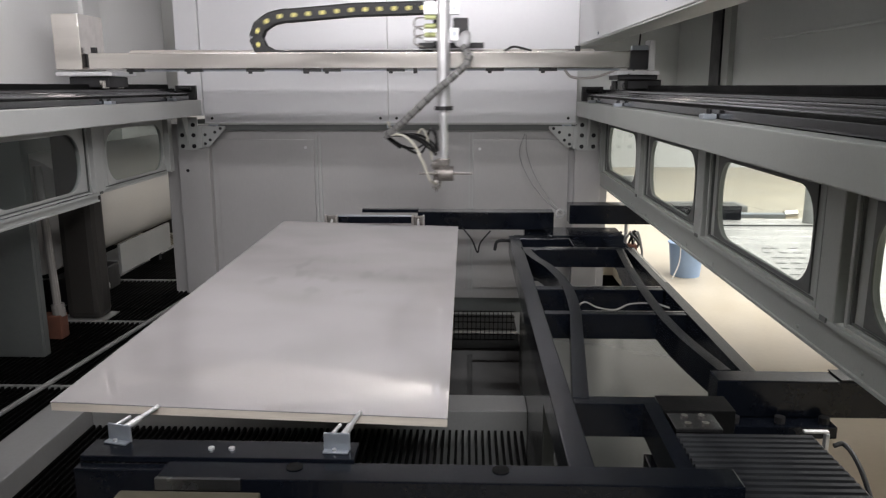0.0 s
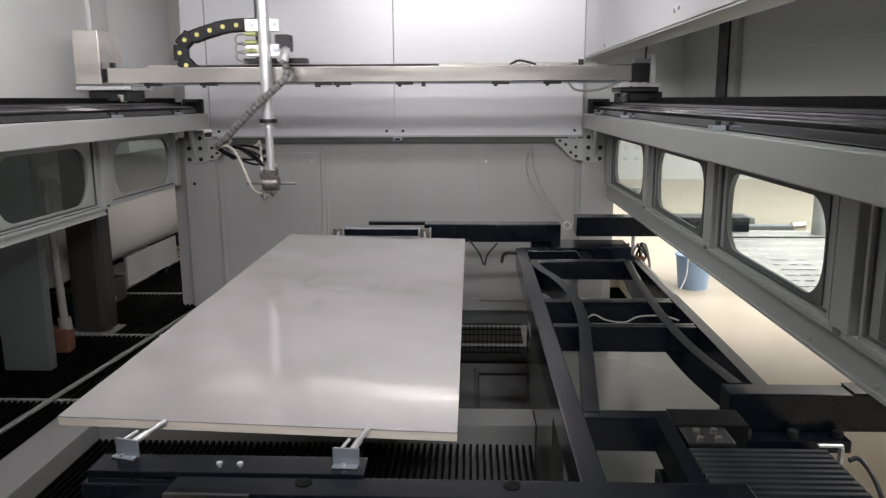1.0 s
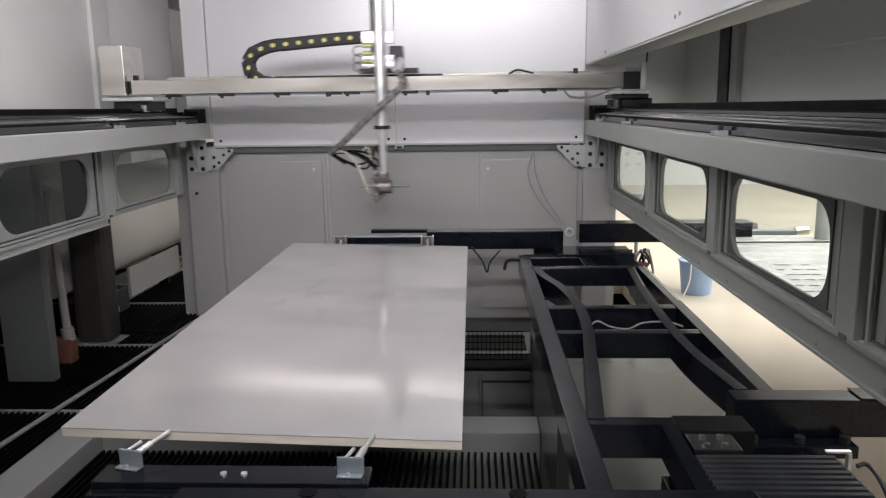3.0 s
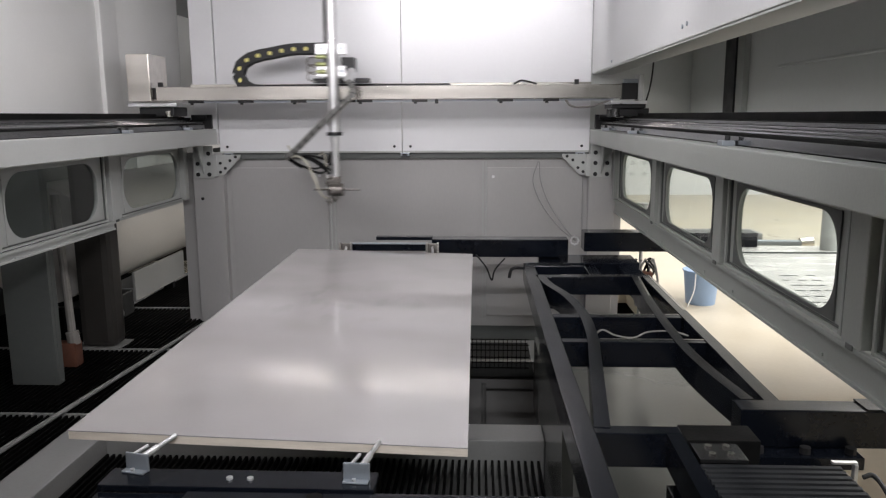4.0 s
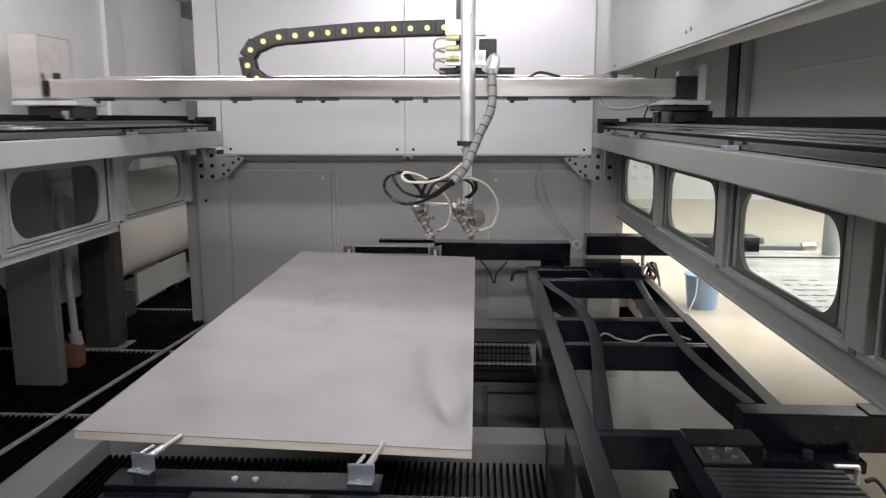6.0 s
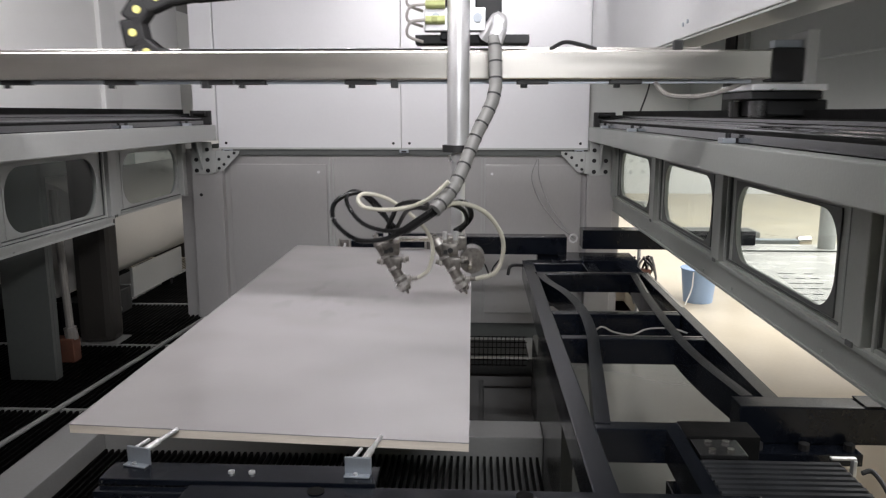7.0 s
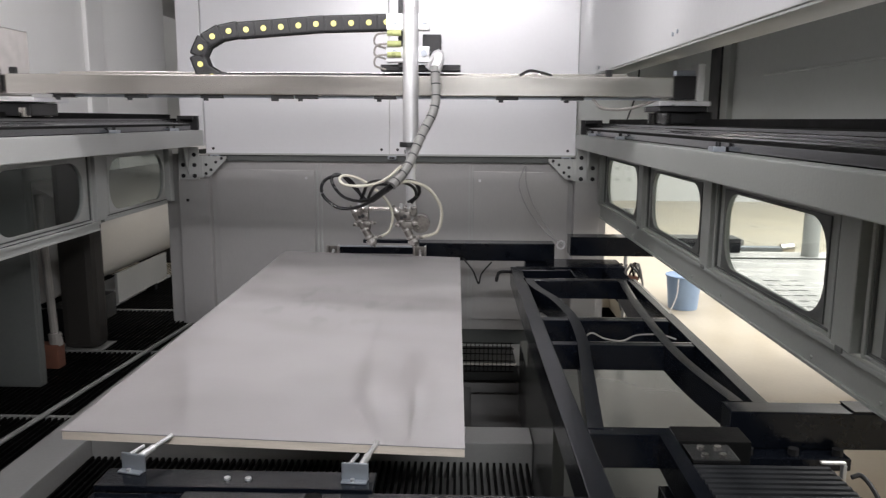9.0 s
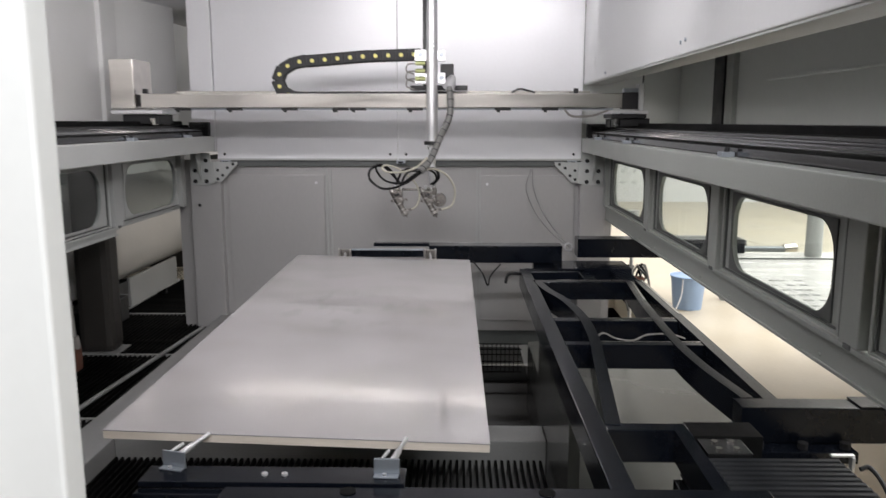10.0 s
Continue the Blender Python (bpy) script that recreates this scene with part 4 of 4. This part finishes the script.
for i, x in enumerate((-2.02, -1.66, -1.28, -0.93, -0.81, -0.42, 0.18, 0.5)):
    u = part("under_bracket", B(x - 0.055, x + 0.055, 0.012, 0.05, 1.752, 1.7675, 0.003), BLACK, ga, "black cable bracket")
    part("bracket_screw", cyl(bmesh.new(), (x - 0.03, 0.02, 1.74), (x - 0.03, 0.02, 1.752), 0.012, 8), BLACK, u)
for x in (-0.97, -0.30):
    part("under_stub", B(x - 0.012, x + 0.012, 0.005, 0.03, 1.74, 1.7675, 0.002), BLACK, ga)
# left end: motor box and carriage
part("motor_box", B(-2.49, -2.325, -0.03, 0.28, 1.762, 2.095, 0.006), STEEL, ga, "brushed steel motor box")
part("motor_flange", B(-2.323, -2.30, 0.02, 0.08, 1.78, 1.86, 0.003), BLACK, ga)
part("carriage_plate", B(-2.48, -2.13, -0.06, 0.28, 1.728, 1.752, 0.003), ALU, ga, "bright carriage plate")
part("carriage_base", B(-2.42, -2.17, -0.02, 0.24, 1.66, 1.7245, 0.006), BLACK, ga)
for y in (0.0, 0.2):
    part("guide_wheel", cyl(bmesh.new(), (-2.215, y, 1.655), (-2.215, y, 1.70), 0.028, 16), STEEL, ga, "", True)
part("end_stop", B(-2.295, -2.265, 0.03, 0.06, 1.867, 1.90, 0.003), BLACK, ga)
# right end
part("end_cap", B(0.986, 1.094, 0.005, 0.085, 1.76, 1.872, 0.004), BLACK, ga, "black end cap")
part("end_bracket", B(1.095, 1.13, -0.01, 0.12, 1.751, 1.93, 0.005), FRAMEL, ga)
part("top_fitting", B(1.0, 1.14, 0.03, 0.08, 1.874, 1.90, 0.003), ZINC, ga)
part("carriage_plate", B(0.90, 1.145, -0.07, 0.26, 1.728, 1.75, 0.003), ALU, ga, "bright carriage plate")
part("carriage_block", B(0.905, 1.14, -0.05, 0.24, 1.70, 1.7275, 0.004), BLACK, ga)
part("carriage_base", B(0.95, 1.17, -0.02, 0.22, 1.645, 1.6995, 0.006), BLACK, ga)
for y in (-0.01, 0.2):
    part("guide_wheel", cyl(bmesh.new(), (0.945, y, 1.64), (0.945, y, 1.695), 0.03, 16), DARKSTEEL, ga, "", True)
part("cable_loop", tube(bmesh.new(), smooth_path([(0.60, 0.03, 1.76), (0.65, 0.02, 1.715), (0.78, 0.02, 1.715), (0.92, 0.05, 1.76)]), 0.008, 6), STICK, ga, "", True)
part("top_cable", tube(bmesh.new(), smooth_path([(0.24, 0.05, 1.872), (0.29, 0.04, 1.895), (0.35, 0.04, 1.885), (0.40, 0.05, 1.872)]), 0.007, 6), BLACK, ga, "", True)
part("limit_switch", B(0.66, 0.69, 0.02, 0.05, 1.8665, 1.90, 0.003), BLACK, ga)

# ---- head that slides on the beam: its space has the pole's axis at x = 0, y = 0 ----
PY = -0.045
hd = thing("spray_head", "aluminium pole and valve block sliding along the gantry beam", "spray head", at=pose(-0.127, 4.72 + PY, 0))
part("pole", cyl(bmesh.new(), (0, 0, 1.53), (0, 0, 2.58), 0.038, 28), ALU, hd, "bright aluminium pole", True)
part("side_rail", B(-0.062, -0.040, 0.02, 0.05, 1.90, 2.57, 0.003), BLACK, hd, "black vertical rail")
part("collar", cyl(bmesh.new(), (0, 0, 1.522), (0, 0, 1.546), 0.055, 20), BLACK, hd, "black collar", True)
part("slide_plate", B(-0.15, 0.24, 0.04, 0.15, 1.888, 1.918, 0.003), BLACK, hd, "black slide plate")
for z in (1.925, 2.075):
    for x0, x1 in ((-0.115, -0.037), (0.037, 0.09)):
        c = part("clamp_plate", B(x0, x1, -0.01, 0.05, z, z + 0.075, 0.004), ALU, hd, "bright clamp plate")
        part("clamp_bolt", cyl(bmesh.new(), ((x0 + x1) / 2, -0.022, z + 0.042), ((x0 + x1) / 2, -0.011, z + 0.042), 0.016, 10), ZINC, c)
part("motor", B(0.055, 0.145, 0.03, 0.14, 1.96, 2.06, 0.006), BLACK, hd, "black motor housing")
for k in range(3):
    z = 2.06 - k * 0.05
    v = part("valve_fitting", tube(bmesh.new(), [(-0.11, -0.02, z), (-0.045, -0.02, z)], 0.014, 10), GREEN, hd, "olive push fitting", True)
    part("air_line", tube(bmesh.new(), smooth_path([(-0.11, -0.02, z), (-0.16, -0.03, z - 0.01), (-0.17, -0.02, z - 0.05), (-0.12, 0.0, z - 0.07)]), 0.005, 6), STICK, v, "", True)
part("hose_fitting", tube(bmesh.new(), smooth_path([(0.09, 0.02, 1.90), (0.13, -0.01, 1.96), (0.135, -0.03, 1.93), (0.12, -0.05, 1.88)]), 0.026, 10), ALU, hd, "", True)

# gun holder turning about the pole
gh = part("inner_shaft", cyl(bmesh.new(), (0, 0, 1.20), (0, 0, 1.521), 0.024, 20), ALU, hd, "bright inner shaft", True)
part("shaft_ring", cyl(bmesh.new(), (0, 0, 1.49), (0, 0, 1.51), 0.034, 20), ALU, gh, "", True)
part("holder_block", B(-0.045, 0.035, -0.03, 0.04, 1.185, 1.235, 0.008), GUN, gh, "worn clamp block")
part("cross_rod", tube(bmesh.new(), [(-0.15, -0.045, 1.145), (0.175, -0.045, 1.145)], 0.007, 10), STEEL, gh, "thin steel rod", True)
part("round_motor", cyl(bmesh.new(), (-0.03, -0.05, 1.145), (0.06, -0.05, 1.145), 0.045, 24), GUN, gh, "round worn metal housing", True)
part("gun_bar", tube(bmesh.new(), [(-0.03, -0.03, 1.222), (-0.03, 0.25, 1.222)], 0.010, 10), STEEL, gh, "steel gun bar", True)


def spray_gun(y):
    """An automatic gun hanging on the bar at y, its nozzle leaning towards -y."""
    x = -0.045
    top, low = Vector((x, y + 0.045, 1.205)), Vector((x, y - 0.030, 1.072))
    d = (low - top).normalized()
    side = Vector((0, -d.z, d.y))
    g = bmesh.new()
    cyl(g, top, low, 0.021, 14, 0.019)
    box(g, x - 0.026, x + 0.026, y - 0.022, y + 0.036, 1.168, 1.212, 0.005)
    box(g, x - 0.019, x + 0.019, y - 0.030, y + 0.014, 1.118, 1.162, 0.005)
    ob = part("spray_gun", g, GUN, gh, "worn grey metal automatic spray gun", True)
    g = bmesh.new()
    cyl(g, top - d * 0.022, top, 0.017, 12, 0.023)
    cyl(g, top - d * 0.040, top - d * 0.022, 0.009, 10)
    part("rear_cap", g, GUNLIGHT, ob, "bare metal rear cap", True)
    for f, r in ((0.30, 0.0245), (0.62, 0.023), (0.90, 0.0235)):
        q = top.lerp(low, f)
        part("body_ring", cyl(bmesh.new(), q - d * 0.005, q + d * 0.005, r, 14), GUNLIGHT, ob, "", True)
    g = bmesh.new()
    cyl(g, low, low + d * 0.016, 0.027, 8)
    cyl(g, low + d * 0.016, low + d * 0.028, 0.024, 14, 0.016)
    part("nozzle", g, GUNLIGHT, ob, "bare metal air cap", True)
    tip = low + d * 0.028
    part("needle", cyl(bmesh.new(), tip, tip + d * 0.020, 0.008, 10, 0.004), GUN, ob, "", True)
    for k in (-1, 1):
        part("air_horn", cyl(bmesh.new(), tip + side * 0.015 * k - d * 0.006, tip + side * 0.012 * k + d * 0.008, 0.006, 8, 0.004), GUN, ob)
    for dx, dy, h in ((-0.016, -0.014, 0.044), (0.012, -0.010, 0.050), (-0.004, 0.024, 0.040)):
        part("hose_nipple", cyl(bmesh.new(), (x + dx, y + dy, 1.210), (x + dx, y + dy, 1.210 + h), 0.0085, 8), ALU, ob, "bright hose nipple")
        part("nut", cyl(bmesh.new(), (x + dx, y + dy, 1.212), (x + dx, y + dy, 1.224), 0.0125, 6), GUNLIGHT, ob)
    for z, k in ((1.188, 1), (1.140, 1), (1.150, -1)):
        part("side_knob", cyl(bmesh.new(), (x, y + 0.025 * k, z), (x, y + 0.056 * k, z + 0.004), 0.009, 10), GUN, ob)
        part("knob_nut", cyl(bmesh.new(), (x, y + 0.034 * k, z + 0.001), (x, y + 0.043 * k, z + 0.002), 0.0125, 6), GUNLIGHT, ob)
    part("paint_inlet", cyl(bmesh.new(), (x, y - 0.025, 1.080), (x, y - 0.085, 1.085), 0.008, 10), GUN, ob)
    part("inlet_nut", cyl(bmesh.new(), (x, y - 0.050, 1.082), (x, y - 0.064, 1.083), 0.013, 6), GUNLIGHT, ob)
    part("clamp_screw", cyl(bmesh.new(), (x - 0.034, y + 0.004, 1.190), (x - 0.026, y + 0.004, 1.190), 0.010, 6), BLACK, ob)
    part("dark_slot", B(x - 0.0285, x - 0.0265, y + 0.014, y + 0.028, 1.176, 1.190), BLACK, ob)


spray_gun(0.02)
spray_gun(0.225)

# hoses below the junction; in the holder's space the junction lies towards -x
J = (-0.36, 0.06, 1.365)
for pts, r in (([J, (-0.27, 0.14, 1.30), (-0.20, 0.23, 1.25), (-0.16, 0.33, 1.238), (-0.13, 0.405, 1.285), (-0.12, 0.42, 1.335), (-0.11, 0.395, 1.372), (-0.09, 0.33, 1.388), (-0.06, 0.275, 1.345), (-0.05, 0.225, 1.26)], 0.010),
               ([J, (-0.28, 0.14, 1.305), (-0.20, 0.22, 1.275), (-0.15, 0.31, 1.29), (-0.12, 0.365, 1.345), (-0.10, 0.37, 1.385), (-0.07, 0.33, 1.385), (-0.05, 0.25, 1.30), (-0.045, 0.21, 1.26)], 0.009),
               ([J, (-0.24, 0.11, 1.375), (-0.14, 0.19, 1.355), (-0.07, 0.225, 1.30), (-0.05, 0.245, 1.255)], 0.010),
               ([J, (-0.26, 0.13, 1.36), (-0.16, 0.17, 1.33), (-0.08, 0.205, 1.27), (-0.05, 0.22, 1.24)], 0.009),
               ([J, (-0.24, 0.0, 1.375), (-0.14, -0.035, 1.355), (-0.07, -0.045, 1.305), (-0.05, -0.005, 1.255)], 0.012),
               ([J, (-0.24, 0.03, 1.37), (-0.15, -0.02, 1.34), (-0.08, -0.03, 1.29), (-0.045, 0.01, 1.255)], 0.009),
               ([J, (-0.33, 0.10, 1.335), (-0.28, 0.16, 1.29)], 0.018)):
    part("air_hose", tube(bmesh.new(), smooth_path(pts, 6), r * 0.82, 8), HOSEBLACK, gh, "black air hose", True)
for pts, r in (([(-0.34, 0.02, 1.45), (-0.32, 0.09, 1.39), (-0.26, 0.18, 1.355), (-0.20, 0.29, 1.35), (-0.17, 0.325, 1.375), (-0.15, 0.30, 1.392), (-0.12, 0.22, 1.365), (-0.09, 0.12, 1.28), (-0.07, 0.085, 1.20), (-0.055, 0.10, 1.12), (-0.045, 0.14, 1.085)], 0.008),
               ([J, (-0.26, -0.01, 1.375), (-0.18, -0.10, 1.33), (-0.12, -0.155, 1.23), (-0.08, -0.135, 1.12), (-0.05, -0.065, 1.085)], 0.009)):
    part("paint_hose", tube(bmesh.new(), smooth_path(pts, 6), r * 0.85, 8), CLEARHOSE, gh, "yellowed clear paint hose", True)

# spiral-wrapped hose from the head to the junction, in short stiff pieces
SEG = 12
hose_a = Vector((0.12, -0.05, 1.90))


def hose_places(turn):
    j = Matrix.Rotation(radians(turn), 3, "Z") @ Vector(J)
    if turn < 45:
        pts = [hose_a, hose_a + Vector((0.02, -0.03, -0.10)), Vector((-0.06, -0.07, 1.62)), Vector((-0.26, -0.01, 1.44)), j]
    else:
        pts = [hose_a, hose_a + Vector((0.0, -0.05, -0.18)), Vector((0.06, -0.17, 1.58)), Vector((0.0, -0.28, 1.44)), j]
    f = smooth_path(pts, 12)
    run = [0.0]
    for a, b in zip(f, f[1:]):
        run.append(run[-1] + (b - a).length)
    out = []
    for k in range(SEG):
        s = run[-1] * (k + 0.5) / SEG
        i = max(q for q in range(len(run) - 1) if run[q] <= s)
        d = (f[i + 1] - f[i]).normalized()
        p = f[i] + d * (s - run[i])
        out.append(Matrix.Translation(p) @ d.to_track_quat("Z", "Y").to_matrix().to_4x4())
    return out, run[-1]


places, total = hose_places(90)
hose_pieces = []
for k, m in enumerate(places):
    L = total / SEG * 0.56
    o = part("hose_piece", tube(bmesh.new(), [(0, 0, -L), (0, 0, 0), (0, 0, L)], 0.022, 12), HOSE, hd, "grey spiral-wrapped hose", True, m)
    part("wrap_band", tube(bmesh.new(), [(0, 0.0, -0.003), (0, 0.0, 0.003)], 0.0232, 12), BLACK, o)
    hose_pieces.append(o)

# ---- drag chain: links that follow the head ----
PITCH = 0.088
NL = 26
CHAIN_Y = 0.14
chain = thing("cable_chain", "black plastic drag chain with yellow pins on the gantry", "cable chain", at=pose(0, 4.72, 0))
links = []
for i in range(NL):
    g = bmesh.new()
    box(g, -0.050, 0.050, -0.030, -0.022, -0.040, 0.040, 0.010)
    box(g, -0.050, 0.050, 0.022, 0.030, -0.040, 0.040, 0.010)
    box(g, -0.036, 0.036, -0.022, 0.022, -0.037, -0.032)
    box(g, -0.036, 0.036, -0.022, 0.022, 0.032, 0.037)
    o = part("link", g, BLACK, chain)
    part("pin", cyl(bmesh.new(), (0, -0.0355, 0), (0, -0.0302, 0), 0.014, 14), YELLOW, o, "yellow pin", True)
    links.append(o)


def chain_places(xh):
    """Poses of the links, in the gantry's space, for the head at xh."""
    xl = -1.29 + (xh + 0.092) / 2
    top = [Vector((xh - 0.10, CHAIN_Y, 2.132)), Vector((xl + 0.62, CHAIN_Y, 2.120)), Vector((xl + 0.16, CHAIN_Y, 2.083)), Vector((xl + 0.05, CHAIN_Y, 2.04)), Vector((xl + 0.015, CHAIN_Y, 1.962)),
           Vector((xl + 0.04, CHAIN_Y, 1.89)), Vector((xl + 0.12, CHAIN_Y, 1.842)), Vector((xl + 2.6, CHAIN_Y, 1.842))]
    if top[0].x < top[1].x + 0.05:
        top[1] = (top[0] + top[2]) / 2 + Vector((0, 0, 0.02))
    out = []
    run, i, p = 0.03, 0, top[0]
    left = run
    for k in range(NL):
        while (top[i + 1] - p).length < left and i < len(top) - 2:
            left -= (top[i + 1] - p).length
            i += 1
            p = top[i]
        d = (top[i + 1] - p).normalized()
        p = p + d * left
        left = PITCH
        out.append(p.copy())
    poses = []
    for k, q in enumerate(out):
        d = out[min(k + 1, NL - 1)] - out[max(k - 1, 0)]
        poses.append(Matrix.Translation(q) @ Matrix.Rotation(math.atan2(d.z, -d.x), 4, "Y"))
    return poses


def value(table, t):
    """A smooth value between the rows of a table."""
    ts, vs = [r[0] for r in table], [r[1] for r in table]
    if t <= ts[0]:
        return vs[0]
    for i in range(len(ts) - 1):
        if t <= ts[i + 1]:
            h = ts[i + 1] - ts[i]
            s = (t - ts[i]) / h

            def slope(k):
                if k <= 0 or k >= len(ts) - 1:
                    return 0.0
                a, b = (vs[k] - vs[k - 1]) / (ts[k] - ts[k - 1]), (vs[k + 1] - vs[k]) / (ts[k + 1] - ts[k])
                return 0.0 if a * b <= 0 else 2 * a * b / (a + b)
            m0, m1 = slope(i) * h, slope(i + 1) * h
            return (2 * s ** 3 - 3 * s * s + 1) * vs[i] + (s ** 3 - 2 * s * s + s) * m0 + (3 * s * s - 2 * s ** 3) * vs[i + 1] + (s ** 3 - s * s) * m1
    return vs[-1]


def motions():
    times = [k / 10 for k in range(101)]
    walk(ga, [(t, pose(0, value(TRAVEL, t), 0)) for t in times])
    walk(chain, [(t, pose(0, value(TRAVEL, t), 0)) for t in times])
    walk(hd, [(t, pose(value(SWEEP, t), value(TRAVEL, t) + PY, 0)) for t in times])
    walk(gh, [(t, pose(0, 0, 0, 0, 0, value(TURN, t))) for t in times if t in (0, 10) or 4.7 < t < 5.6])
    some = [k / 5 for k in range(51)]
    rows = {t: chain_places(value(SWEEP, t)) for t in some}
    for k, o in enumerate(links):
        walk(o, [(t, rows[t][k]) for t in some])
    a, b = hose_places(0)[0], hose_places(90)[0]
    for o, m0, m1 in zip(hose_pieces, a, b):
        out = []
        for t in (0, 4.8, 4.9, 5.0, 5.1, 5.2, 5.3, 5.4, 10.0):
            f = value(TURN, t) / 90
            out.append((t, Matrix.LocRotScale(m0.translation.lerp(m1.translation, f), m0.to_quaternion().slerp(m1.to_quaternion(), f), None)))
        walk(o, out)


motions()
